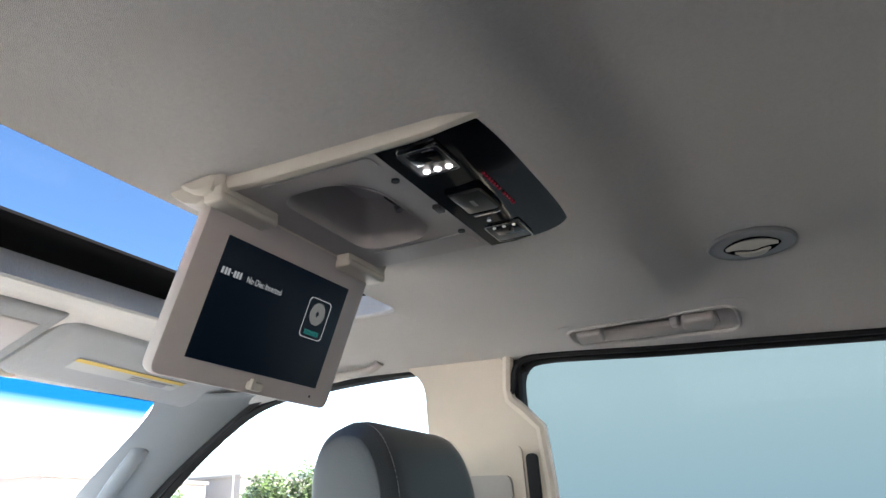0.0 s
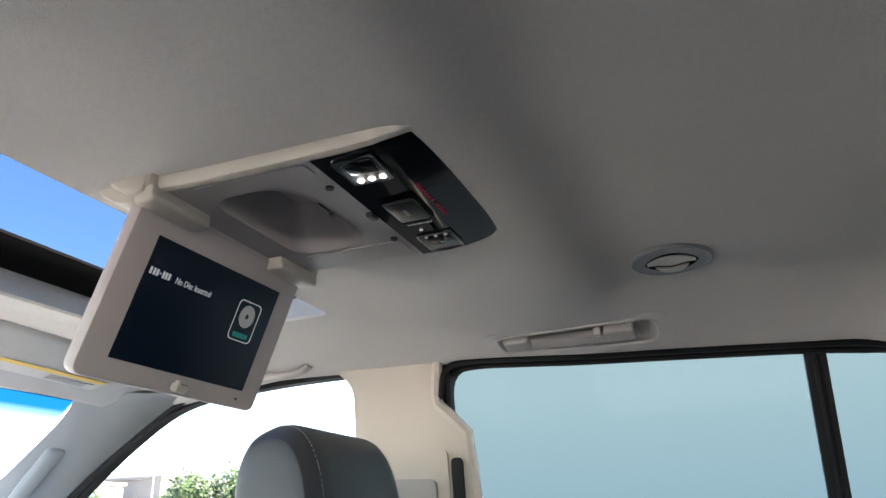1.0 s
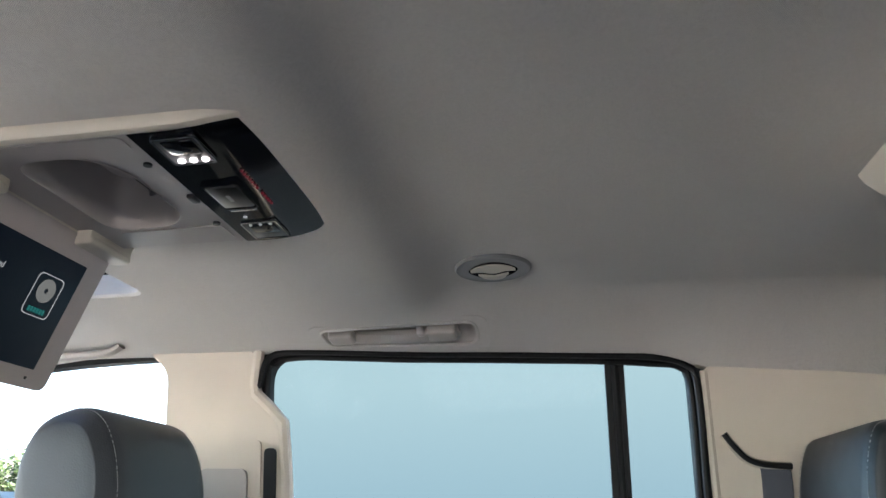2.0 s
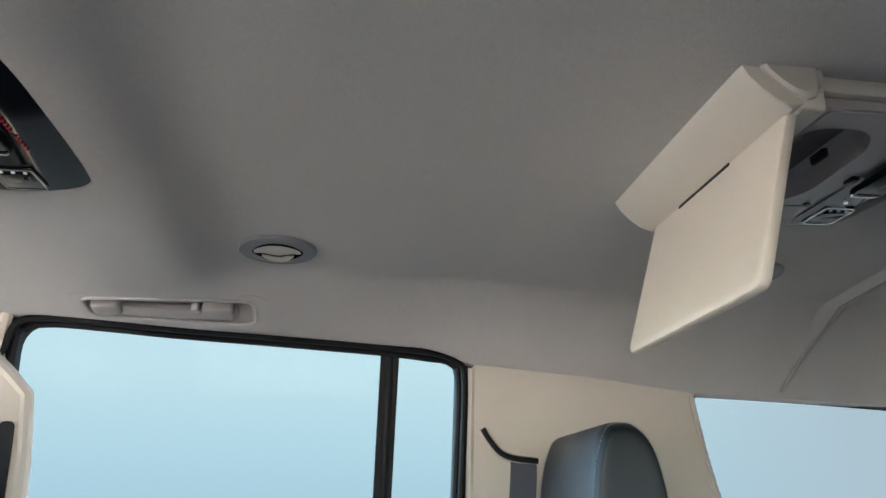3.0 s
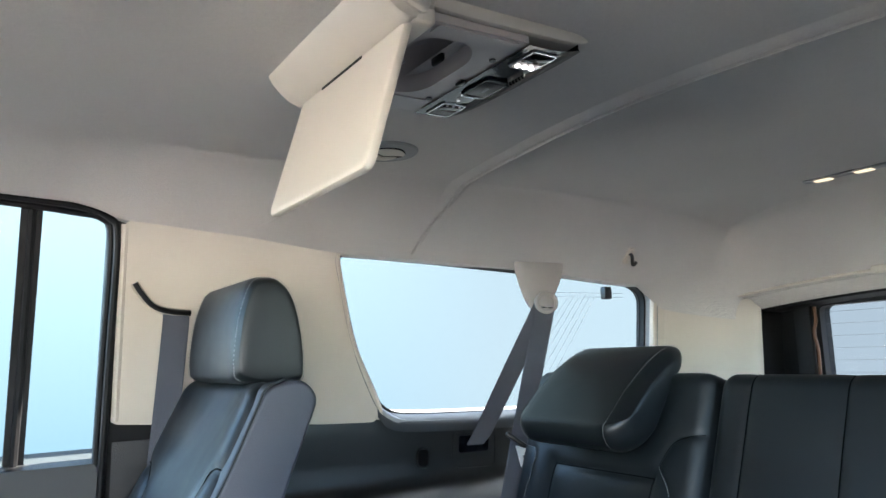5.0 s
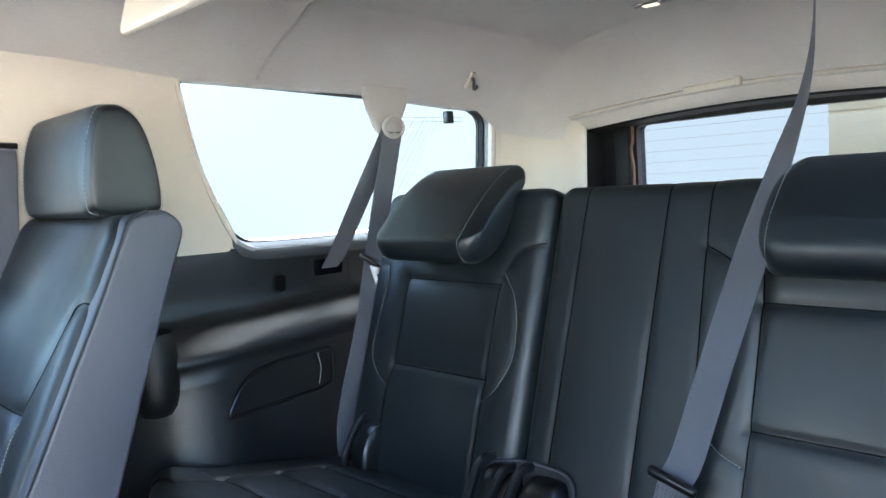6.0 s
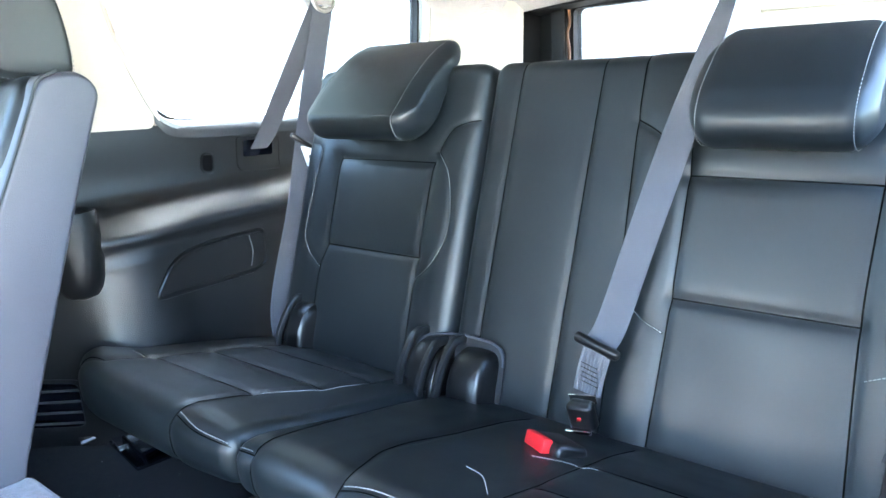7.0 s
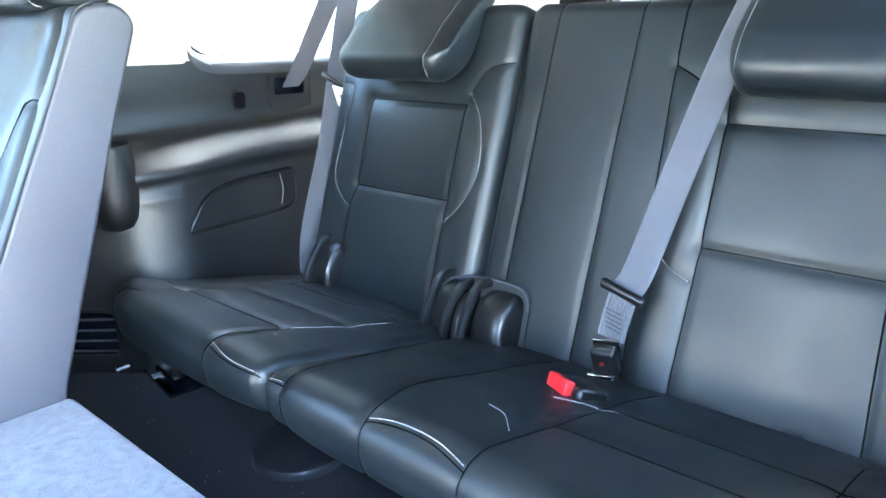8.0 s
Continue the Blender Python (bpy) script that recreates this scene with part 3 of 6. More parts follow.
# pale reveal under the quarter glass
reveal = []
for y, z in [(p.x, p.y) for p in smooth_path([(-0.842, 0.742, 0), (-0.880, 0.712, 0), (-0.99, 0.700, 0), (-1.3, 0.688, 0), (-1.70, 0.668, 0)], 8)]:
    reveal.append([(side_x(z) + 0.050, y, z + 0.012), (side_x(z) + 0.034, y, z + 0.007), (side_x(z) + 0.018, y, z + 0.001), (side_x(z) + 0.006, y, z - 0.008), (side_x(z) - 0.0015, y, z - 0.019), (side_x(z) - 0.003, y, z - 0.034)])
setting("window_sill", loft(reveal), mat("grey_trim", (0.034, 0.037, 0.041), 0.5, grain=0.2, grain_scale=800, vary=0.05), "smooth grey sill under the quarter glass", "sill")
def outset(loop, k):
    n = len(loop)
    area = sum(loop[i - 1][0] * loop[i][1] - loop[i][0] * loop[i - 1][1] for i in range(n))
    out = []
    for i in range(n):
        a, b = Vector(loop[i - 1]), Vector(loop[(i + 1) % n])
        d = (b - a).normalized()
        q = Vector((d.y, -d.x)) * (k if area > 0 else -k)
        out.append((loop[i][0] + q.x, loop[i][1] + q.y))
    return out


edge_rows = []
for off, grow in ((0.048, -0.002), (0.040, 0.003), (0.020, 0.008), (0.004, 0.015), (-0.0015, 0.024)):
    edge_rows.append([(side_x(z) + off, y, z) for y, z in outset(QUARTER_WIN, grow)])
setting("window_reveal", loft(edge_rows, True), mat("reveal_grey", (0.22, 0.225, 0.225), 0.6, vary=0.04), "pale reveal round the quarter glass", "trim")
# thin aerial lines in the quarter glass
aerial = bmesh.new()
for k in range(6):
    a, b = (-1.43 - 0.018 * k, 0.985 - 0.001 * k), (-1.22 - 0.024 * k, 0.72)
    sweep([(side_x(z) + 0.0495, y, z) for y, z in (a, b)], ring_profile(0.0004, 0.0004, 4), up=(1, 0, 0), bm=aerial)
for z in (0.986, 0.975):
    sweep([(side_x(z) + 0.0495, y, z) for y in (-1.36, -1.62)], ring_profile(0.0004, 0.0004, 4), up=(1, 0, 0), bm=aerial)
setting("aerial_lines", aerial, GREYPRINT, "fine printed aerial lines on the quarter glass", "aerial")

# rear door card below the window
card = bmesh.new()
rows = []
for z, dx in ((0.08, 0.0), (0.30, 0.0), (0.42, -0.05), (0.50, -0.055), (0.52, -0.02), (0.58, -0.004), (0.64, -0.002), (0.668, 0.006), (0.675, 0.03)):
    rows.append([(side_x(z) + 0.01 + dx, y, z) for y in np.linspace(-0.30, 0.46, 12)])
loft(rows, bm=card)
setting("door_1", card, DARK, "black rear door card with a padded armrest", "door")

# lower quarter trim: the wheel-house side with its ledge
LEDGE = [(0.10, 0.668), (0.20, 0.664), (0.34, 0.662), (0.44, 0.658), (0.470, 0.655), (0.482, 0.650), (0.490, 0.643), (0.496, 0.638), (0.503, 0.637), (0.511, 0.641), (0.522, 0.650), (0.536, 0.666), (0.548, 0.684), (0.559, 0.702), (0.575, 0.714), (0.60, 0.719), (0.64, 0.714), (0.685, 0.709), (0.704, 0.709)]


def quarter_x(y, z):
    base = lerp_table(LEDGE, z)
    wall = side_x(z)
    k = max(0.0, min(1.0, (-0.50 - y) / 0.17))
    k = k * k * (3 - 2 * k)
    base -= 0.11 * max(0.0, 0.44 - z)
    return (wall - 0.002) * (1 - k) + base * k - 0.036 * math.exp(-((y + 0.735) / 0.10) ** 2) * max(0.0, min(1.0, (0.53 - z) / 0.08))


zs = sorted(set([0.10 + 0.03 * i for i in range(12)] + [0.44 + 0.006 * i for i in range(25)] + [0.60, 0.62, 0.65, 0.68, 0.698, 0.704]))
rows = []
for y in np.linspace(-0.318, -1.95, 110):
    top = max(0.661, lerp_table([(-1.95, 0.650), (-1.30, 0.662), (-0.99, 0.674), (-0.92, 0.680), (-0.86, 0.704), (-0.30, 0.704)], y))
    rows.append([(quarter_x(y, z), y, z if z < 0.66 else 0.66 + (z - 0.66) * (top - 0.66) / 0.044) for z in zs])
qt = setting("trim_quarter", loft(rows), QTRIM, "black grained quarter trim with a rounded ledge", "quarter trim")
rows = [[(-p[0] - 0.05, p[1], p[2]) for p in r] for r in rows[::4]]
setting("trim_quarter_left", loft(rows), DARK, "black grained quarter trim", "quarter trim")


def on_quarter(off):
    return lambda y, z, d: (quarter_x(y, z) + off + d, y, z)


POCKET = fillet([(-0.742, 0.372), (-0.80, 0.440), (-0.90, 0.452), (-1.045, 0.452), (-1.040, 0.372), (-1.0, 0.362)], [0.02, 0.06, 0.06, 0.02, 0.03, 0.03])
part("pocket_rim", sweep([(quarter_x(y, z) - 0.001, y, z) for y, z in POCKET], ring_profile(0.005, 0.0045, 8), up=(1, 0, 0), closed=True), SOFTBLACK, qt)
part("pocket_panel", plate([(-0.89 + (a + 0.89) * 0.97, 0.408 + (b - 0.408) * 0.93) for a, b in POCKET], [], on_quarter(-0.002), 0.006), DARK, qt, "dark recessed panel")
# a pale cord paints the highlight at the pocket's end
hl = bmesh.new()
sweep([(quarter_x(y, z) - 0.006, y, z) for y, z in [(p.x, p.y) for p in smooth_path([(-1.000, 0.445, 0), (-1.004, 0.41, 0), (-0.994, 0.376, 0)], 5)]], ring_profile(0.0013, 0.0013, 6), up=(1, 0, 0), bm=hl)
part("pocket_glint", hl, GREYTRIM, qt)
# round cup holder moulded into the front end
cup = bmesh.new()
cc = Vector((0.668, -0.628, 0.0))
prof = [(0.034, 0.472), (0.038, 0.520), (0.041, 0.563), (0.0440, 0.567), (0.0465, 0.563), (0.0468, 0.552), (0.0485, 0.51), (0.0485, 0.475), (0.046, 0.445), (0.040, 0.422), (0.030, 0.407), (0.012, 0.400)]
loft([[(cc.x + r * math.cos(2 * math.pi * k / 36), cc.y + r * math.sin(2 * math.pi * k / 36), z) for k in range(36)] for r, z in prof], True, cup)
part("cup_holder", cup, DARK, qt, "glossy black round cup holder")
well = bmesh.new()
rod((cc.x, cc.y, 0.470), (cc.x, cc.y, 0.476), 0.036, n=32, bm=well)
part("cup_well", well, SOFTBLACK, qt)
# shoulder-belt exit and a small oval socket
part("socket", plate(fillet([(-0.944, 0.590), (-0.944, 0.632), (-0.974, 0.631), (-0.974, 0.589)], 0.014), [], on_quarter(-0.003), 0.01), VOID, qt, "small black oval socket")
soc = sweep([(quarter_x(y, z) - 0.003, y, z) for y, z in fillet([(-0.944, 0.590), (-0.944, 0.632), (-0.974, 0.631), (-0.974, 0.589)], 0.014)], ring_profile(0.0025, 0.0025, 6), up=(1, 0, 0), closed=True)
part("socket_rim", soc, SOFTBLACK, qt)
part("belt_exit", plate(fillet([(-1.056, 0.612), (-1.056, 0.650), (-1.138, 0.646), (-1.138, 0.609)], 0.006), [], on_quarter(-0.002), 0.006), GLOSSBLACK, qt, "dark belt exit slot")
esc = sweep([(quarter_x(y, z) - 0.001, y, z) for y, z in fillet([(-1.038, 0.580), (-1.038, 0.658), (-1.156, 0.652), (-1.156, 0.575)], [0.02, 0.01, 0.01, 0.02])], ring_profile(0.0016, 0.0016, 6), up=(1, 0, 0), closed=True)
part("belt_exit_rim", esc, DARK, qt)

# low air outlet in the wheel-house side
av = thing("air_outlet", (0.69, -0.555, 0.195), "black louvred air outlet low in the quarter trim", "vent")
VENT = fillet([(-0.502, 0.140), (-0.502, 0.256), (-0.602, 0.240), (-0.602, 0.132)], 0.014)


def on_low(y, z, d):
    return (quarter_x(y, z) - 0.006 + d, y, z)


part("surround", plate(VENT, [[(-0.552 + (a + 0.552) * 0.84, 0.193 + (b - 0.193) * 0.84) for a, b in VENT]], on_low, 0.008), QTRIM, av)
part("backing", plate([(-0.552 + (a + 0.552) * 0.9, 0.193 + (b - 0.193) * 0.9) for a, b in VENT], [], lambda y, z, d: (quarter_x(y, z) - 0.0015 + d, y, z), 0.001), GLOSSBLACK, av)
SLAT = mat("slat_plastic", (0.07, 0.07, 0.072), 0.4)
for k in range(4):
    z = 0.154 + 0.023 * k
    part("slat", plate([(-0.592, z - 0.004), (-0.512, z + 0.002), (-0.512, z + 0.006), (-0.592, z)], [], lambda y, z, d: (quarter_x(y, z) - 0.009 + d, y, z), 0.006), SLAT, av)

# A pillars with their grab handle, and the front header
for side in (1, -1):
    rows = []
    top_in = smooth_path([(0.455, 1.17, 1.142), (0.500, 1.24, 1.100), (0.553, 1.50, 0.950), (0.63, 1.80, 0.74)], 8)
    out = smooth_path([(0.664, 1.00, 1.158), (0.667, 1.105, 1.136), (0.678, 1.395, 0.952), (0.70, 1.62, 0.74)], 8)
    for a, b in zip(top_in, out):
        row = []
        for k in range(9):
            t = k / 8
            p = a * (1 - t) + b * t + Vector((-0.35, -0.9, -0.25)).normalized() * 0.035 * math.sin(math.pi * t)
            row.append((side * p.x, p.y, p.z))
        row.append((side * (b.x + 0.05), b.y + 0.01, b.z))
        rows.append(row)
    ap = setting("trim_a_pillar_" + ("right" if side > 0 else "left"), loft(rows), PALEGREY, "pale grey windscreen pillar trim", "pillar trim")
    hp = [Vector((side * x, y, z)) for x, y, z in ((0.565, 1.30, 1.055), (0.548, 1.305, 1.035), (0.560, 1.39, 0.965), (0.585, 1.46, 0.905), (0.61, 1.47, 0.88))]
    part("grab_handle", sweep(smooth_path(hp, 6), ring_profile(0.012, 0.018, 10), up=(side, -1, 0)), PALEGREY, ap)
    sp = [(side * (p.x + 0.004), p.y - 0.004, p.z) for p in out]
    part("door_seal", sweep(sp, ring_profile(0.008, 0.008, 8), up=(side, 0, 0)), RUBBER, ap, "black rubber door seal")

# rear: header, corner posts and tailgate
header, seal_rows = [], []
for x in np.linspace(-0.69, 0.69, 33):
    yt, zl = -1.70 - 0.48 * x * x, 1.003 - 0.107 * x * x
    zt = roof_z(x, yt) - 0.0005
    row = []
    for k in range(9):
        t = k / 8
        row.append((x, yt + (-1.935 - yt) * t, zt + (zl + 0.004 - zt) * t ** 1.5))
    row += [(x, -1.934, zl + 0.001), (x, -1.938, zl - 0.004), (x, -1.952, zl - 0.006), (x, -1.962, zl - 0.024), (x, -1.985, zl - 0.040)]
    header.append(row)
    seal_rows.append([(x, -1.984, zl - 0.039), (x, -1.990, zl - 0.046), (x, -2.074, zl - 0.050)])
ridge = [(x, -1.930, 1.003 - 0.107 * x * x + 0.002) for x in np.linspace(-0.60, 0.60, 31)]
setting("trim_rear_ridge", sweep(ridge, ring_profile(0.006, 0.004, 8)), CREAM, "pale ridge along the lip of the rear header", "trim")
setting("wall_rear_header", loft(header), HEADLINER, "pale sloping trim above the tailgate opening", "wall")
for side in (1, -1):
    post, jamb = [], []
    for z in np.linspace(0.05, 1.07, 17):
        lean = 0.02 * max(0.0, (z - 0.6) / 0.4)
        post.append([(side * (side_x(z) - 0.001), -1.735, z), (side * (side_x(z) - 0.012), -1.80, z), (side * (0.655 - lean), -1.868, z), (side * (0.625 - lean), -1.922, z), (side * (0.590 - lean), -1.948, z), (side * (0.572 - lean), -1.956, z), (side * (0.565 - lean), -1.966, z), (side * (0.562 - lean), -1.980, z)])
        jamb.append([(side * (0.562 - lean), -1.979, z), (side * (0.566 - lean), -1.990, z), (side * (0.561 - lean), -2.074, z)])
    setting("trim_rear_post_" + ("right" if side > 0 else "left"), loft(post), TRIM, "beige rounded trim of the tailgate opening", "pillar trim")
    setting("seal_tailgate_" + ("right" if side > 0 else "left"), loft(jamb), RUBBER, "black seal down the side of the tailgate opening", "seal")


def header_z(x, y):
    """The lower face of the roof or, further back, of the rear header."""
    yt, zl = -1.70 - 0.48 * x * x, 1.003 - 0.107 * x * x
    if y > yt:
        return roof_z(x, y)
    zt = roof_z(x, yt)
    return zt + (zl + 0.004 - zt) * min(1.0, (y - yt) / (-1.935 - yt)) ** 1.5


def post_x(y, z):
    """The inner face of the post beside the tailgate."""
    lean = 0.02 * max(0.0, (z - 0.6) / 0.4)
    line = [(-1.948, 0.590 - lean), (-1.922, 0.625 - lean), (-1.868, 0.655 - lean), (-1.80, side_x(z) - 0.012), (-1.735, side_x(z) - 0.001), (-1.60, side_x(z))]
    return float(np.interp(y, [p[0] for p in line], [p[1] for p in line]))


for side in (1, -1):
    cove = []
    for y in np.linspace(-1.62, -1.932, 22):
        xp = post_x(y, header_z(0.63, y) - 0.03)
        grow = min(1.0, (-1.62 - y) / 0.10)
        za = float(np.interp(y, (-1.932, -1.72, -1.62), (0.905, 0.940, eave(-1.62) - 0.004)))
        a = Vector((post_x(y, za) - 0.0006, y, za))
        q = Vector((xp - 0.004, y, header_z(xp - 0.03, y) - 0.004))
        b = Vector((xp - 0.09 * grow - 0.01, y, header_z(xp - 0.09 * grow - 0.01, y) - 0.0015))
        cove.append([(side * p.x, p.y, p.z) for p in (a * (1 - t) ** 2 + q * 2 * t * (1 - t) + b * t * t for t in np.linspace(0, 1, 11))])
    setting("trim_corner_" + ("right" if side > 0 else "left"), loft(cove), HEADLINER, "rounded cloth corner between roof, post and rear header", "trim")
setting("seal_tailgate", loft(seal_rows), RUBBER, "black seal along the top of the tailgate opening", "seal")
GATE = [(-0.78, 0.05), (0.78, 0.05), (0.78, 1.10), (-0.78, 1.10)]
GLASS_R = fillet([(-0.455, 0.56), (0.432, 0.56), (0.432, 0.932), (0.0, 0.938), (-0.455, 0.932)], [0.03, 0.03, 0.02, 0.3, 0.02])
gate = setting("wall_rear", plate(GATE, [GLASS_R], lambda a, b, d: (a, -2.075 - d, b), 0.05), RUBBER, "black inner side of the closed tailgate", "wall")
part("hinge_cover", box((0.472, -2.06, 0.80), (0.05, 0.02, 0.34), 0.008), RUBBER, gate)
part("wire_loom", sweep(smooth_path([(0.440, -2.065, 0.93), (0.436, -2.06, 0.89), (0.444, -2.06, 0.86), (0.437, -2.06, 0.80), (0.442, -2.06, 0.70)], 6), ring_profile(0.0045, 0.0045, 8), up=(1, 0, 0)), mat("amber_rubber", (0.11, 0.042, 0.014), 0.5), gate, "amber edge trim beside the rear glass")
rg = setting("window_7", plate([(a * 1.02, 0.75 + (b - 0.75) * 1.03) for a, b in GLASS_R], [], lambda a, b, d: (a, -2.098 - d, b), 0.004), GLASS_REAR, "tinted rear window with thin heating lines", "window")
rg.visible_shadow = False
heat = bmesh.new()
for k in range(11):
    sweep([(-0.45, -2.094, 0.585 + 0.033 * k), (0.43, -2.094, 0.585 + 0.033 * k)], ring_profile(0.0003, 0.0003, 4), bm=heat)
setting("heating_lines", heat, mat("pale_print", (0.03, 0.029, 0.028), 0.6, spec=0.1), "thin heating lines across the rear window", "heating lines")
clip = thing("header_catch", (0.13, -1.955, 1.005), "pale plastic catch on the rear header", "catch")
part("catch", box((0.130, -1.934, 1.006), (0.150, 0.022, 0.020), 0.006, Euler((0, radians(3), 0)).to_matrix(), 3), CREAM, clip)
part("catch_end", box((0.054, -1.932, 1.010), (0.016, 0.026, 0.026), 0.006, None, 3), CREAM, clip)

# crease where the rear headliner joins
cr = []
for x, y in curve2([(-0.655, -0.905), (-0.60, -0.925), (-0.52, -0.955), (-0.35, -0.937), (0, -0.912), (0.35, -0.937), (0.52, -0.955), (0.60, -0.925), (0.655, -0.905)], 8):
    cr.append((x, y, roof_z(x, y)))
setting("headliner_seam", sweep(cr, [(-0.030, 0.001), (-0.016, -0.0035), (-0.006, -0.0075), (-0.0035, -0.0072), (-0.0022, -0.005), (-0.002, 0.001), (0.002, 0.001), (0.0022, -0.006), (0.0035, -0.0085), (0.007, -0.0088), (0.014, -0.005), (0.024, 0.001)]), HEADLINER, "raised seam across the rear of the headliner", "seam")

# sunroof: rolled edge, dark frame and glass above
SR = fillet([(HOLE_A, HOLE_Y0), (HOLE_B, HOLE_Y0), (HOLE_B, HOLE_Y1), (HOLE_A, HOLE_Y1)], 0.03)
sunroof_rows = []
for a, b in SR + [SR[0]]:
    c = Vector(((HOLE_A + HOLE_B) / 2, (HOLE_Y0 + HOLE_Y1) / 2))
    o = Vector((a, b)) - c
    out = lambda k: c + Vector((math.copysign(abs(o.x) + k, o.x), math.copysign(abs(o.y) + k, o.y)))
    ring = []
    for k, z in ((0.10, 0.0015), (0.012, -0.0035), (0.004, -0.0045), (0.0, -0.001), (0.001, 0.012), (0.003, 0.032), (0.03, 0.034)):
        p = out(k)
        ring.append((p.x, p.y, roof_z(max(HOLE_A, min(HOLE_B, p.x)), p.y if p.y < 0.9 else 0.9) + z))
    sunroof_rows.append(ring)
setting("trim_sunroof", loft(sunroof_rows), HEADLINER, "cloth-wrapped rim of the sunroof opening", "trim")
frm = plate([(-0.52, 0.45), (0.52, 0.45), (0.52, 1.02), (-0.52, 1.02)], [[(-0.45, 0.50), (0.315, 0.50), (0.315, 0.805), (-0.45, 0.805)]], lambda a, b, d: (a, b, 1.240 + d), 0.004)
setting("sunroof_frame", frm, VOID, "black frame of the sunroof", "sunroof")
sg = setting("window_8", plate([(-0.52, 0.46), (0.45, 0.46), (0.45, 0.92), (-0.52, 0.92)], [], lambda a, b, d: (a, b, 1.250 + d), 0.004), GLASS_SUNROOF, "sunroof glass", "window")
sg.visible_shadow = False


# ---------- overhead consoles with their folding monitors ----------
def plane_frame(O, U, V):
    U, V = Vector(U).normalized(), Vector(V).normalized()
    N = U.cross(V)
    return Matrix(((U.x, V.x, N.x, O[0]), (U.y, V.y, N.y, O[1]), (U.z, V.z, N.z, O[2]), (0, 0, 0, 1)))


def overhead_console(yy, zz, tilt, label, screen_label, shell, half=0.140, drop=0.185, thick=1.0):
    """yy maps the front console's length onto this one; zz shifts it up."""
    c = thing("overhead_console", (0, yy(0.34), 1.207 + zz), label, "overhead console", "overhead consoles")
    P = lambda x, y, z: Vector((x, yy(y), z + zz))
    FZ = 1.174
    # side rails
    for s in (-1, 1):
        path = smooth_path([P(s * x, max(y, 0.215) if s > 0 else y, z + (0.010 if s > 0 else 0.0 if shell is SHADED_CREAM else 0.010)) for x, y, z in ((0.140, 0.478, 1.184), (0.139, 0.45, 1.184), (0.136, 0.40, 1.183), (0.135, 0.30, 1.183), (0.135, 0.225, 1.184), (0.134, 0.203, 1.187), (0.128, 0.178, 1.194))[:7 if s < 0 else 5]], 6)
        part("rail", sweep(path, ring_profile(0.0075, 0.012, 12, 0.8)), CREAM, c)
    # face plate with the dished recess
    BOWL = fillet([(-0.098, 0.412), (-0.098, 0.340), (-0.062, 0.314), (0.040, 0.312), (0.070, 0.335), (0.072, 0.412)], [0.03, 0.03, 0.03, 0.03, 0.03, 0.03], 8)
    FACE = [(-0.130, 0.465), (0.130, 0.465), (0.130, 0.277), (-0.130, 0.277)]
    part("face_plate", plate(FACE, [BOWL], lambda a, b, d: P(a, b, FZ + d), 0.012), MAUVE, c)
    cb = Vector((sum(p[0] for p in BOWL) / len(BOWL), sum(p[1] for p in BOWL) / len(BOWL)))
    rows = []
    for k, z in ((1.03, -0.0012), (1.0, -0.0015), (0.975, 0.004), (0.955, 0.020), (0.92, 0.040), (0.85, 0.056), (0.60, 0.066), (0.02, 0.068)):
        rows.append([P(cb.x + (a - cb.x) * k, cb.y + (b - cb.y) * k, FZ + z) for a, b in BOWL])
    bowl = part("dished_recess", loft(rows, True), MAUVE, c, "smooth dished recess for a disc drive")
    part("release_tab", box(P(-0.01, 0.33, FZ + 0.018), (0.026, 0.006, 0.014), 0.003), SOFTBLACK, bowl)
    part("bolt_head", rod(P(0.045, 0.355, FZ + 0.034), P(0.045, 0.352, FZ + 0.028), 0.004), STEEL, bowl)
    for a0, a1 in ((-0.126, -0.101), (0.080, 0.118)):
        outline = fillet([(a0, 0.285), (a0, 0.41), (a1, 0.41), (a1, 0.285)], 0.008)
        part("inlay", plate(outline, [], lambda a, b, d: P(a, b, FZ - 0.0016 + d), 0.002), MAUVE, c)
    for s in (-1, 1):
        part("screw", rod(P(s * 0.073, 0.288, FZ - 0.0022), P(s * 0.073, 0.288, FZ + 0.001), 0.0042), SOFTBLACK, c)
    part("latch", box(P(0.004, 0.281, FZ - 0.002), (0.016, 0.008, 0.005), 0.001), SOFTBLACK, c)
    # glossy control panel, rising to the headliner at its end
    rows = []
    for k in range(15):
        t = k / 14
        y = 0.276 - 0.098 * t
        w = 0.1305 if t < 0.8 else 0.1305 - 0.010 * ((t - 0.8) / 0.2) ** 2.5
        z = FZ - 0.002 + 0.012 * max(0, (t - 0.3) / 0.7) ** 2
        rows.append([P(w * u, y - 0.004 * (1 - abs(u) ** 4) * t, z) for u in np.linspace(-1, 1, 25)])
    rows.append([q + Vector((0, 0.002, 0.004)) for q in rows[-1]])
    rows.append([q + Vector((0, 0.0, 0.02)) for q in rows[-1]])
    panel = part("control_panel", loft(rows), GLOSSBLACK, c, "gloss black control panel")
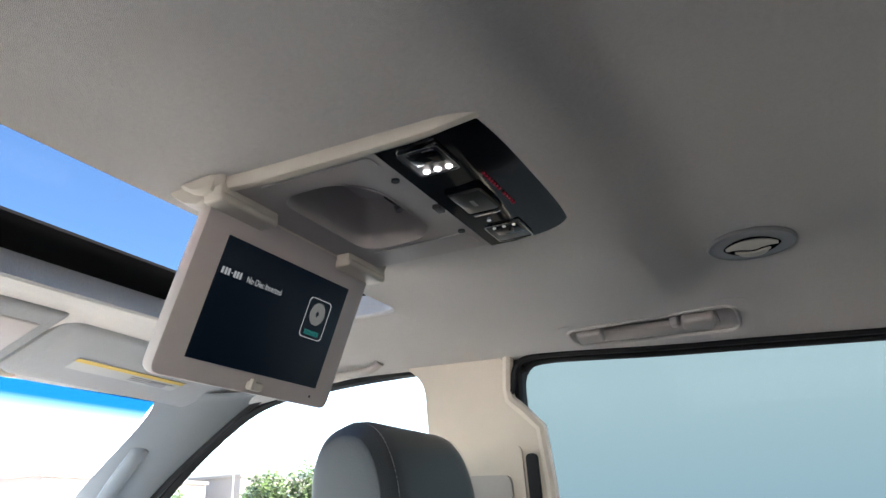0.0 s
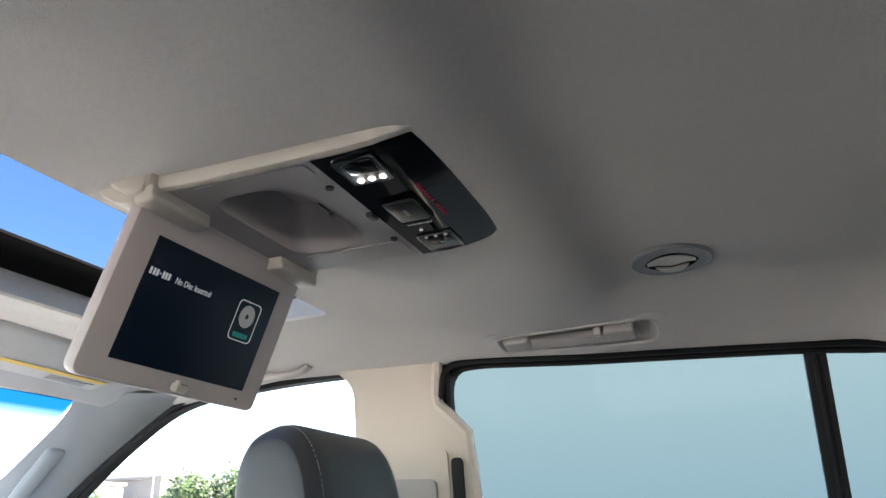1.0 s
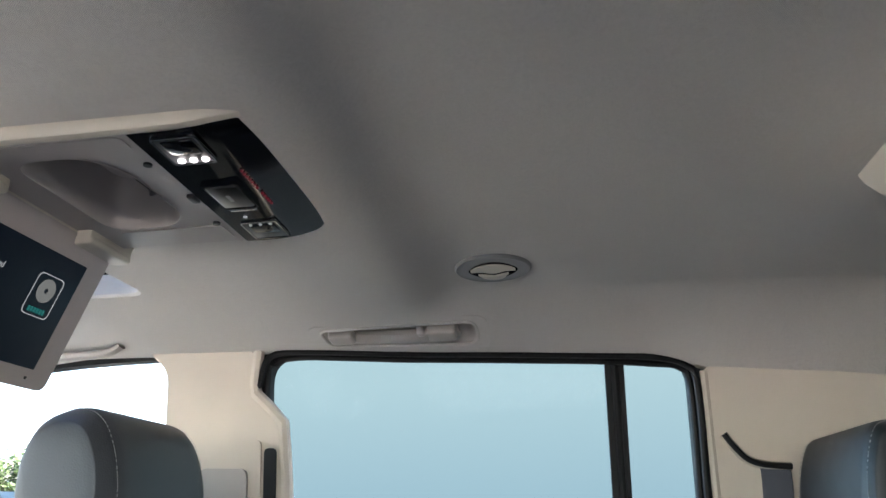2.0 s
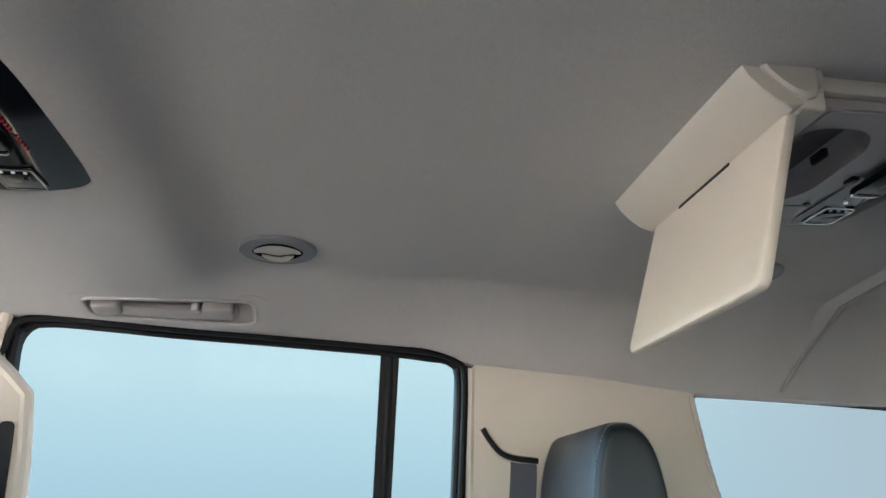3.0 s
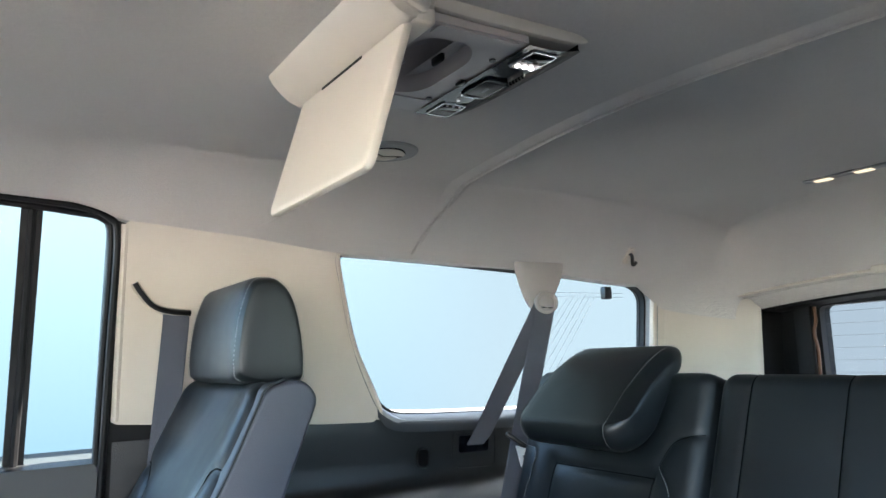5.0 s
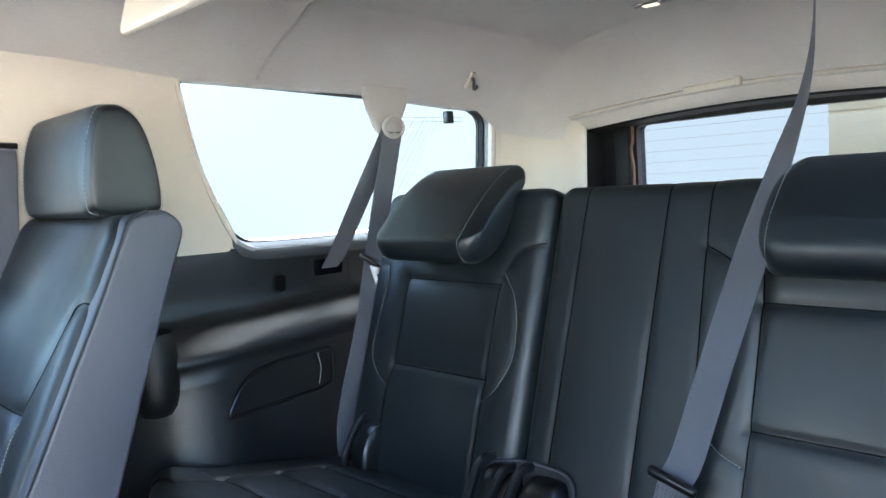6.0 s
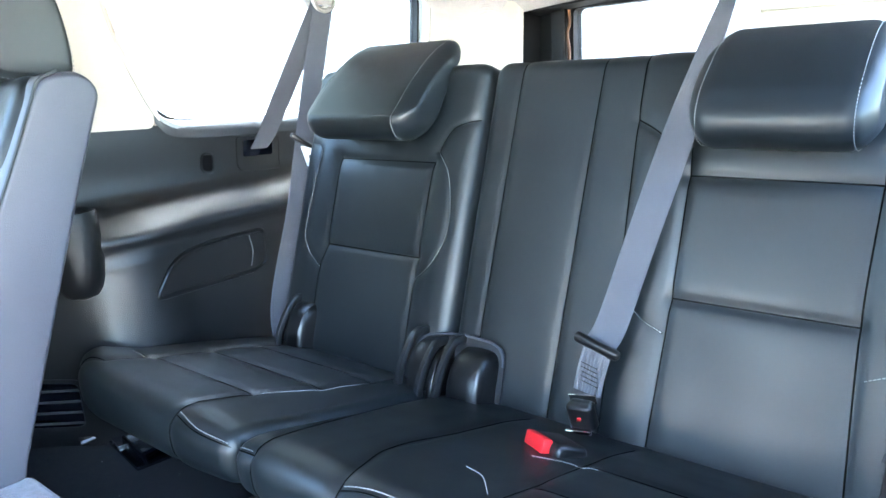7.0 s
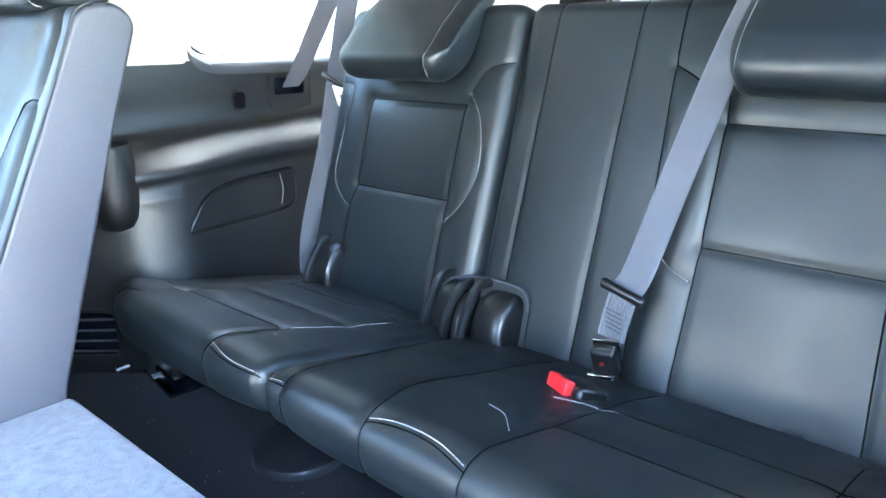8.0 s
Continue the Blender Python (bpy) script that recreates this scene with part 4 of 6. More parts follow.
    # two reading lamps and a call button between them
    for x, lit in ((-0.096, True), (0.097, False)):
        lamp = part("reading_lamp", box(P(x, 0.240, FZ - 0.0015), (0.046, 0.040, 0.004), 0.0015), SOFTBLACK, panel)
        part("lens", box(P(x - 0.007, 0.239, FZ - 0.0032), (0.024, 0.030, 0.003), 0.0014), GLOSSBLACK, lamp)
        part("bezel", plate(fillet([(x - 0.025, 0.219), (x + 0.025, 0.219), (x + 0.025, 0.261), (x - 0.025, 0.261)], 0.005), [fillet([(x - 0.0235, 0.2205), (x + 0.0235, 0.2205), (x + 0.0235, 0.2595), (x - 0.0235, 0.2595)], 0.004)], lambda a, b, d: P(a, b, FZ - 0.0042 + d), 0.002), CHROME, lamp)
        for k in range(3):
            bm = bmesh.new()
            q = P(x + (0.0165 if lit else -0.018), 0.2275 + 0.0115 * k, FZ - 0.0040)
            bmesh.ops.create_uvsphere(bm, u_segments=12, v_segments=8, radius=0.0036 if lit else 0.0022, matrix=Matrix.Translation(q) @ Matrix.Diagonal((1, 1, 0.6, 1)))
            part("led", bm, LED if lit else WHITE, lamp, "lit white diode" if lit else "")
    call = part("call_button", box(P(0.002, 0.240, FZ - 0.0030), (0.050, 0.034, 0.007), 0.003), SOFTBLACK, panel)
    part("button_rim", plate(fillet([(-0.028, 0.220), (0.032, 0.220), (0.032, 0.260), (-0.028, 0.260)], 0.006), [fillet([(-0.0255, 0.2225), (0.0295, 0.2225), (0.0295, 0.2575), (-0.0255, 0.2575)], 0.005)], lambda a, b, d: P(a, b, FZ - 0.0055 + d), 0.004), GLOSSBLACK, call)
    part("button_mark", box(P(0.002, 0.240, FZ - 0.0067), (0.014, 0.004, 0.0006)), GREYPRINT, call)
    part("button_side", box(P(0.034, 0.240, FZ - 0.0035), (0.007, 0.030, 0.005), 0.002), CHROME, call)
    part("tiny_light", rod(P(0.056, 0.247, FZ - 0.003), P(0.056, 0.247, FZ - 0.0045), 0.0022), SCREENTEXT, panel)
    for k in range(13):
        if k == 7:
            continue
        x = -0.043 + 0.0064 * k
        part("red_light", box(P(x, 0.209, FZ - 0.0002), (0.0016, 0.0028, 0.0016)), REDLED if shell is SHADED_CREAM else GLOSSBLACK, panel)
    # hinge housing across the front end
    prof = ((0.518, 1.200), (0.510, 1.186), (0.497, 1.174), (0.482, 1.164), (0.466, 1.159), (0.456, 1.162), (0.452, 1.172), (0.452, 1.212), (0.518, 1.212))
    rows = []
    for x, k in ((-0.1500, 0.93), (-0.1495, 0.965), (-0.1475, 0.99), (-0.144, 1.0), (0.144, 1.0), (0.1475, 0.99), (0.1495, 0.965), (0.1500, 0.93)):
        rows.append([P(x, 0.484 + (y - 0.484) * k, 1.205 + (z - 1.205) * k) for y, z in prof])
    hh = loft(rows, True, caps=True)
    bmesh.ops.recalc_face_normals(hh, faces=hh.faces)
    part("hinge_housing", hh, CREAM, c)
    for s in (-1, 1):
        for k in range(2):
            e = loft([[P(s * x, 0.470 - 0.012 * k + (y - 0.484) * (0.92 - 0.1 * k) * q, 1.205 + (z - 1.205) * (0.86 - 0.14 * k) * q) for y, z in prof] for x, q in ((0.147, 1.0), (0.1535 - 0.003 * k, 0.97), (0.156 - 0.003 * k, 0.88))], True, caps=True)
            bmesh.ops.recalc_face_normals(e, faces=e.faces)
            part("end_step", e, CREAM, c)
    for a0, a1 in ((-0.150, -0.064), (0.066, 0.150)):
        mid, wide = (a0 + a1) / 2, a1 - a0
        b = part("hinge_arm", box(P(mid, 0.447, 1.174), (wide, 0.026, 0.024), 0.004), CREAM, c)
        part("arm_cover", box(P(mid, 0.446, 1.164), (wide * 0.97, 0.026, 0.010), 0.004, seg=3), CREAM, b)
    # the monitor hangs from the hinge
    t = radians(tilt)
    V = Vector((0, -math.sin(t), math.cos(t)))
    O = P(0, 0.449, 1.176)
    m = plane_frame(O, (1, 0, 0), V)
    body = bmesh.new()
    rows = []
    outline = fillet([(-half, -drop), (half, -drop), (half, -0.004), (-half, -0.004)], [0.012, 0.012, 0.010, 0.010], 5)
    for k, d in ((0.965, 0.0), (0.985, -0.0008), (0.996, -0.004), (1.0, -0.007), (0.998, -0.011), (0.99, -0.0135), (0.965, -0.0155), (0.90, -0.016)):
        rows.append([m @ Vector((a * (1 - (1 - k) * 0.6), -0.0945 + (b + 0.0945) * k, d * thick)) for a, b in outline])
    loft(rows, True, body, caps=True)
    bmesh.ops.recalc_face_normals(body, faces=body.faces)
    mon = part("monitor", body, shell, c, screen_label)
    slot = box((0.012, -0.0205, -0.0162 * thick), (0.110, 0.006, 0.002))
    bmesh.ops.transform(slot, matrix=m, verts=slot.verts)
    part("fold_slot", slot, RUBBER, mon)
    scr = bmesh.new()
    box((0, -0.0985, 0.0006), (0.211, 0.127, 0.0016), 0.0004, bm=scr)
    bmesh.ops.transform(scr, matrix=m, verts=scr.verts)
    part("display", scr, SCREEN, mon, "dark display showing a disc message")
    kn = bmesh.new()
    box((0.0, -0.1750, 0.003), (0.022, 0.010, 0.008), 0.003, bm=kn)
    box((-0.008, -0.1730, 0.006), (0.005, 0.012, 0.006), 0.0015, bm=kn)
    bmesh.ops.transform(kn, matrix=m, verts=kn.verts)
    if shell is SHADED_CREAM:
        part("catch_button", kn, CREAM, mon)
    st = bmesh.new()
    box((0.10, -0.1725, 0.0003), (0.003, 0.003, 0.001), bm=st)
    bmesh.ops.transform(st, matrix=m, verts=st.verts)
    part("sensor", st, SOFTBLACK, mon)
    return c, mon, m


con, mon, m = overhead_console(lambda y: y, 0.0, 21.5, "cream overhead console with a lowered lit monitor and black controls", "folding monitor, switched on, its cream plastic darkened for shade", SHADED_CREAM)
# words and marks on the lit display
for a, b, w in ((-0.0995, -0.0700, 0.0048), (-0.0948, -0.0700, 0.0045), (-0.0905, -0.0700, 0.0048), (-0.0862, -0.0700, 0.0028), (-0.0819, -0.0700, 0.0048), (-0.0777, -0.0700, 0.0048), (-0.0734, -0.0700, 0.0045)):
    bar_ = box((a, b, 0.0018), (w * 0.62, 0.0070 if w > 0.003 else 0.0014, 0.0004))
    bmesh.ops.transform(bar_, matrix=m, verts=bar_.verts)
    part("format_mark", bar_, SCREENTEXT, mon, smooth=False)
words("No Disc Inserted", 0.0098, m @ Matrix.Translation((-0.0635, -0.0735, 0.0016)) @ Matrix.Diagonal((0.82, 1, 1, 1)), "message", SCREENTEXT, mon)
icon = fillet([(0.042, -0.108), (0.084, -0.108), (0.084, -0.060), (0.042, -0.060)], 0.007)
part("icon_frame", plate(icon, [[(0.063 + (a - 0.063) * 0.95, -0.084 + (b + 0.084) * 0.955) for a, b in icon]], lambda a, b, d: m @ Vector((a, b, 0.0020 - d)), 0.0004), SCREENTEXT, mon, smooth=False)
disc = [(0.063 + 0.0135 * math.cos(k * math.pi / 16), -0.078 + 0.0135 * math.sin(k * math.pi / 16)) for k in range(32)]
hub = [(0.063 + 0.003 * math.cos(k * math.pi / 8), -0.078 + 0.003 * math.sin(k * math.pi / 8)) for k in range(16)]
part("icon_disc", plate(disc, [hub], lambda a, b, d: m @ Vector((a, b, 0.0020 - d)), 0.0004), SCREENGOLD, mon, smooth=False)
for k in range(6):
    g = box((0.0515 + 0.0046 * k, -0.101, 0.0018), (0.0034, 0.0058, 0.0004))
    bmesh.ops.transform(g, matrix=m, verts=g.verts)
    part("icon_caption", g, SCREENTEAL, mon, smooth=False)

overhead_console(lambda y: -0.415 + (y - 0.515) * 0.87, 0.008, 17.0, "cream rear overhead console with its monitor folded down", "cream folding monitor seen from behind", CREAM, 0.137, 0.179, 0.68)


# ---------- round ceiling vents ----------

def ceiling_vent(x, y, r=0.058):
    z = roof_z(x, y)
    v = thing("ceiling_vent", (x, y, z), "round grey ceiling air vent with a cream eyelid vane", "vent", "ceiling vents")
    slope = (roof_z(x + 0.02, y) - roof_z(x - 0.02, y)) / 0.04
    tip = Matrix.Translation((x, y, z - 0.0008)) @ Matrix.Rotation(-math.atan(slope), 4, "Y")

    def turned(prof):
        bm = loft([[tip @ Vector((q * r * math.cos(2 * math.pi * k / 48), q * r * math.sin(2 * math.pi * k / 48), h)) for k in range(48)] for q, h in prof], True)
        bmesh.ops.recalc_face_normals(bm, faces=bm.faces)
        return bm
    part("flange", turned(((1.0, 0.001), (1.0, -0.001), (0.985, -0.0030), (0.95, -0.0044), (0.90, -0.0032), (0.80, -0.0036), (0.30, -0.0042), (0.01, -0.0043))), GREYTRIM, v)
    eye = [(0.64 * math.cos(k * math.pi / 20) * r, 0.60 * math.copysign(abs(math.sin(k * math.pi / 20)) ** 1.5, math.sin(k * math.pi / 20)) * r) for k in range(40)]
    put = lambda h: (lambda a, b, d: tip @ Vector((-b, a, h + d)))
    # a flat matt black plate paints the dark inside the open vent
    part("opening", plate(eye, [], put(-0.0052), 0.002), VOID, v, "black plate drawn as the dark of the eye-shaped opening")
    wave = lambda a: 0.04 - 0.20 * math.exp(-(a / 0.24) ** 2) - 0.10 * abs(a)
    aa = [-0.58 + 1.16 * k / 20 for k in range(21)]
    arch = lambda a: 0.60 * max(0.0, 1 - (a / 0.64) ** 2) ** 0.75
    top = [(a * r, max(wave(a) + 0.01, arch(a) * 0.86) * r) for a in aa]
    bot = [(a * r, wave(a) * r) for a in aa]
    part("upper_lid", plate(top + bot[::-1], [], put(-0.0064), 0.003), CREAM, v)
    bb = [-0.40 + 0.80 * k / 16 for k in range(17)]
    part("lower_lid", plate([(a * r, (wave(a) - 0.12) * r) for a in bb] + [(a * r, min(wave(a) - 0.10, -arch(a) * 0.90 + 0.34 * (a / 0.4) ** 4) * r) for a in bb[::-1]], [], put(-0.0090), 0.0030), CREAM, v)
    return v


for x, y, r in ((0.411, 0.008, 0.058), (0.376, -0.707, 0.056), (-0.318, -0.648, 0.052)):
    ceiling_vent(x, y, r)

# ---------- grab handle over the rear door ----------
gh = thing("grab_handle", (0.606, 0.215, 1.166), "beige grab handle folded into a recess of the headliner", "grab handle")


def on_roof(x, y, drop=0.0):
    return Vector((x, y, roof_z(x, y) - drop))


def smoother(t):
    t = max(0.0, min(1.0, t))
    return t * t * (3 - 2 * t)


tray = []
for y in np.linspace(0.050, 0.342, 45):
    e = smoother((y - 0.050) / 0.020) * smoother((0.342 - y) / 0.055)
    tray.append([on_roof(x, y, -0.0008 - up * e) for x, up in ((0.540, 0.0), (0.550, 0.003), (0.552, 0.030), (0.556, 0.058), (0.580, 0.062), (0.596, 0.054), (0.614, 0.025), (0.632, 0.008), (0.650, 0.0))])
part("recess", loft(tray), HEADLINER, gh)
mouth = fillet([(0.560, 0.054), (0.630, 0.054), (0.630, 0.328), (0.560, 0.328)], 0.026, 8)
part("recess_mouth", plate(fillet([(0.546, 0.034), (0.645, 0.034), (0.645, 0.348), (0.546, 0.348)], 0.03, 8), [mouth], lambda a, b, d: on_roof(a, b, 0.0009 - d), 0.0025), HEADLINER, gh)
part("mouth_roll", sweep([on_roof(a, b, 0.0010) for a, b in mouth], ring_profile(0.0035, 0.0035, 8), up=(0, 0, 1), closed=True), HEADLINER, gh)
for y, w in ((0.292, 0.045), (0.114, 0.050)):
    part("end_cap", box(on_roof(0.588, y, 0.000), (0.034, w, 0.024), 0.006, Euler((0, radians(14), 0)).to_matrix(), 3), GRIP, gh)
part("grip", sweep(smooth_path([on_roof(0.606, 0.312, -0.012), on_roof(0.607, 0.27, -0.006), on_roof(0.608, 0.20, -0.005), on_roof(0.607, 0.13, -0.006), on_roof(0.606, 0.086, -0.012)], 8), ring_profile(0.015, 0.010, 12, 0.7), up=(0.35, 0, 1)), GRIP, gh)
part("hinge_pin", box(on_roof(0.588, 0.151, -0.003), (0.028, 0.012, 0.018), 0.003), MAUVE, gh)

# coat hook on the rear side of the headliner
ck = thing("coat_hook", (0.615, -1.545, 1.075), "small grey coat hook on the headliner", "hook")
hk = bmesh.new()
box(on_roof(0.618, -1.545, 0.004), (0.012, 0.022, 0.050), 0.006, Euler((0, radians(-40), 0)).to_matrix(), bm=hk)
part("hook_plate", hk, TRIM, ck)
part("hook_arm", sweep(smooth_path([on_roof(0.612, -1.54, 0.006), on_roof(0.606, -1.545, 0.020), on_roof(0.612, -1.552, 0.036), on_roof(0.602, -1.556, 0.040)], 5), ring_profile(0.0045, 0.0045, 8), up=(0, 1, 0)), SOFTBLACK, ck)

# cargo lamp strip near the rear of the headliner
cl = thing("cargo_lamp", (0.045, -1.64, 1.185), "slim dark rear lamp strip with three warm lenses", "lamp")
part("strip", box((0.045, -1.642, roof_z(0.045, -1.64) - 0.002), (0.262, 0.024, 0.006), 0.003), GREYTRIM, cl)
for x in (0.132, 0.045, -0.040):
    part("lens", box((x, -1.641, roof_z(x, -1.64) - 0.0055), (0.036, 0.019, 0.004), 0.002), LAMPWARM, cl, "warm glowing lens")

# sun visor with a warning label, dome console and front grab handle, all ahead of the sunroof
sv = thing("sun_visor", (0.36, 1.02, 1.15), "cloth sun visor, colour darkened for shade, with a pale warning label", "visor")
VU, VV = Vector((1, 0.05, -0.01)), Vector((0, -0.95, 0.30))
vp = Pad((0.335, 1.16, 1.118), VU, VV, (-0.235, 0.235), (-0.0, 0.20), 0.012, corner=0.03, edge=0.007, swell=0.003, step=0.015)
vm = vp.mesh()
part("visor_panel", vm, VISOR_SHADED, sv)




def stick(a0, a1, b0, b1, lift, material, name):
    q = plate([(a0, b0), (a1, b0), (a1, b1), (a0, b1)], [], lambda a, b, d: vp.point(a, b, lift + (0.0006 - d)), 0.0006)
    return part(name, q, material, sv, smooth=False)


stick(-0.15, 0.10, 0.066, 0.104, 0.0003, mat("label_paper", (0.36, 0.355, 0.35), 0.6), "warning_label")
stick(-0.15, 0.10, 0.093, 0.103, 0.0010, YELLOW, "label_band")
for k in range(3):
    stick(-0.02, 0.085 - 0.02 * k, 0.085 - 0.006 * k, 0.087 - 0.006 * k, 0.0011, GREYPRINT, "label_line")
stick(0.03, 0.07, 0.070, 0.083, 0.0012, GREYPRINT, "label_emblem")
part("visor_pivot", rod((0.145, 1.16, 1.128), (0.06, 1.16, 1.128), 0.008), TRIM, sv)

dm = thing("front_dome_console", (0, 1.06, 1.165), "front overhead console beside the visors, colour darkened for shade", "overhead console")
part("shell", box((0.0, 1.04, roof_z(0, 1.04) - 0.008), (0.17, 0.20, 0.035), 0.014, Euler((radians(-18), 0, 0)).to_matrix(), 4), VISOR_SHADED, dm)
part("lamp_bezel", box((0.0, 1.04, roof_z(0, 1.04) - 0.022), (0.12, 0.13, 0.012), 0.006, Euler((radians(-18), 0, 0)).to_matrix(), 3), MAUVE, dm)
fg = thing("front_grab_handle", (0.615, 0.84, 1.17), "beige grab handle over the front passenger door", "grab handle")
part("grip", sweep(smooth_path([on_roof(0.60, 0.93, 0.0), on_roof(0.60, 0.90, 0.014), on_roof(0.603, 0.82, 0.016), on_roof(0.60, 0.75, 0.014), on_roof(0.60, 0.72, 0.0)], 6), ring_profile(0.012, 0.008, 10)), GRIP, fg)


# ---------- third-row bench ----------
def neg(line):
    return [(-a, b) for a, b in line]


BU, BV = Vector((1, 0, 0)), Vector((0, -0.345, 1)).normalized()


def bv(z):
    """Height along the reclined back, from world height."""
    return (z - 0.20) * 1.058


def bline(*pts):
    return [(x, bv(z)) for x, z in pts]


BACK_O = Vector((0, -0.974, 0.20))


def back_pad(u, seams, top=0.795, bottom=0.16, shape=None):
    # the pad faces forward: mirror the plane's first axis so that its normal points ahead
    return Pad(BACK_O, (-1, 0, 0), BV, (-u[1], -u[0]), (bv(bottom), bv(top)), 0.085, corner=0.03, edge=0.028, swell=0.004, seams=[([(-a, b) for a, b in l], d, w) for l, d, w in seams], shape=shape, step=0.004)


def arc(points):
    return [(p.x, p.y) for p in smooth_path([(a, b, 0) for a, b in points], 6)]


CUSHION = [(-0.640, 0.222), (-0.600, 0.234), (-0.565, 0.243), (-0.541, 0.254), (-0.530, 0.270), (-0.527, 0.292), (-0.529, 0.310), (-0.541, 0.3215), (-0.565, 0.3235), (-0.600, 0.316), (-0.700, 0.291), (-0.85, 0.255), (-1.000, 0.215)]


def cushion_pad(u, seams, sweep_back=None):
    # seams are given as metres to the right and to the rear of the front roll
    return RollPad(CUSHION, 7, (-u[1], -u[0]), 0.020, corner=0.022, edge=0.020, swell=0.010, seams=[(neg(l), d, w) for l, d, w in seams], sweep_back=sweep_back, step=0.006)


def headrest_block(name, cx, width, profile, parent, seams=(), material=None, round_=0.16, end=0.30):
    """A solid headrest: a side profile (y, z) carried across, drawn in towards rounded ends. seams: shares of the half width."""
    whole = smooth_path([(a, b, 0) for a, b in profile[-2:] + profile + profile[:2]], 6)
    prof = [(p.x, p.y) for p in whole[12:12 + 6 * len(profile)]]
    cy, cz = sum(p[0] for p in prof) / len(prof), sum(p[1] for p in prof) / len(prof)
    rows = []
    for s in np.sin(np.linspace(-1, 1, 41) * math.pi / 2):
        e = max(0.0, (abs(s) - (1 - round_ * 2)) / (round_ * 2))
        k = 1 - end * e ** 2.6
        dip = sum(0.014 * math.exp(-((s - q) / 0.016) ** 2) for q in seams)
        k -= dip
        rows.append([(cx + s * width / 2, cy + (y - cy) * k, cz + (z - cz) * k) for y, z in prof])
    first, last, low = rows[0], rows[-1], 1 - end
    for k, push in ((0.97, 0.0010), (0.90, 0.0020), (0.70, 0.0030), (0.40, 0.0036), (0.12, 0.0038)):
        rows.insert(0, [(first[0][0] - push, cy + (y - cy) * k * low, cz + (z - cz) * k * low) for y, z in prof])
        rows.append([(last[0][0] + push, cy + (y - cy) * k * low, cz + (z - cz) * k * low) for y, z in prof])
    bm = loft(rows, True, caps=True)
    bmesh.ops.recalc_face_normals(bm, faces=bm.faces)
    ob = part(name, bm, material or LEATHER, parent)
    for q in seams:
        st = bmesh.new()
        e = max(0.0, (abs(q) - (1 - round_ * 2)) / (round_ * 2))
        k = 1 - end * e ** 2.6 + 0.004
        x = cx + (q + math.copysign(0.03, q)) * width / 2
        n = len(prof)
        for i in range(n):
            (a, b), (c, d) = prof[i], prof[(i + 1) % n]
            length = math.hypot(c - a, d - b)
            for j in range(max(1, int(length / 0.0042))):
                t = (j + 0.5) / max(1, int(length / 0.0042))
                y, z = a + (c - a) * t, b + (d - b) * t
                w = Vector((x, cy + (y - cy) * k, cz + (z - cz) * k))
                dr = Vector((0, c - a, d - b)).normalized() * 0.0015
                rod(w - dr, w + dr, 0.00055, n=5, bm=st)
        part("stitching", st, THREAD, ob, "pale contrast stitching")
    return ob


def bolster(lines):
    """Raises the side wings between the insert and the outer edge."""
    def f(A, B):
        out = np.zeros_like(A)
        for c, w, amp in lines:
            out = out + amp * np.exp(-((A - c) / w) ** 2)
        return out
    return f


def seat_part(pad, name, parent, stitched=(), material=None, label=""):
    ob = part(name, pad.mesh(), material or LEATHER, parent, label)
    for line, depth, width in pad.seams:
        part("seam", pad.crevice(line), SEAM_SHADE, ob)
    for line in stitched:
        part("stitching", pad.stitches(line, thick=0.0008, lift=0.0012), THREAD, ob, "pale contrast stitching")
    return ob


# right-hand seat
tr = thing("third_row_seat", (0.33, -0.85, 0.10), "black leather third-row seat with pale stitching", "seat", "third-row seats")
insR = [(bline((0.190, 0.612), (0.194, 0.438), (0.194, 0.20)), 0.008, 0.006),
        (bline((0.447, 0.612), (0.449, 0.434), (0.460, 0.392), (0.459, 0.30), (0.452, 0.20)), 0.008, 0.006),
        (bline((0.190, 0.6105), (0.447, 0.6105)), 0.010, 0.006), (bline((0.194, 0.436), (0.449, 0.436)), 0.010, 0.006)]
wingR = bline(*arc([(0.100, 0.690), (0.150, 0.672), (0.180, 0.632)]))
wingR2 = bline(*arc([(0.180, 0.630), (0.148, 0.592), (0.131, 0.53), (0.133, 0.475), (0.160, 0.425), (0.193, 0.397)]))
wingR3 = bline(*arc([(0.540, 0.636), (0.506, 0.624), (0.515, 0.54), (0.521, 0.456), (0.500, 0.42), (0.462, 0.388)]))
pR = back_pad((0.092, 0.566), insR + [(wingR, 0.007, 0.005), (wingR2, 0.005, 0.004), (wingR3, 0.005, 0.004)], shape=bolster([(-0.145, 0.05, 0.006), (-0.50, 0.055, 0.008)]))
seat_part(pR, "backrest", tr, [neg(wingR2), neg(wingR3)])
cR = cushion_pad((0.080, 0.605), [([(0.212, -0.12), (0.212, 0.0), (0.208, 0.06), (0.203, 0.13), (0.175, 0.24), (0.165, 0.40)], 0.007, 0.005), ([(0.505, 0.03), (0.492, 0.10), (0.490, 0.40)], 0.008, 0.006),
                                  ([(0.203, 0.122), (0.490, 0.118)], 0.008, 0.006), ([(0.175, 0.238), (0.490, 0.235)], 0.008, 0.006), ([(0.165, 0.350), (0.490, 0.345)], 0.008, 0.006),
                                  ([(0.555, -0.12), (0.552, -0.01), (0.505, 0.03)], 0.006, 0.005), ([(0.210, -0.004), (0.15, -0.012), (0.085, -0.012)], 0.005, 0.004), ([(0.490, 0.105), (0.555, 0.105)], 0.004, 0.004)],
                 sweep_back=lambda x: 0.05 * max(0.0, (x - 0.44) / 0.16) ** 2)
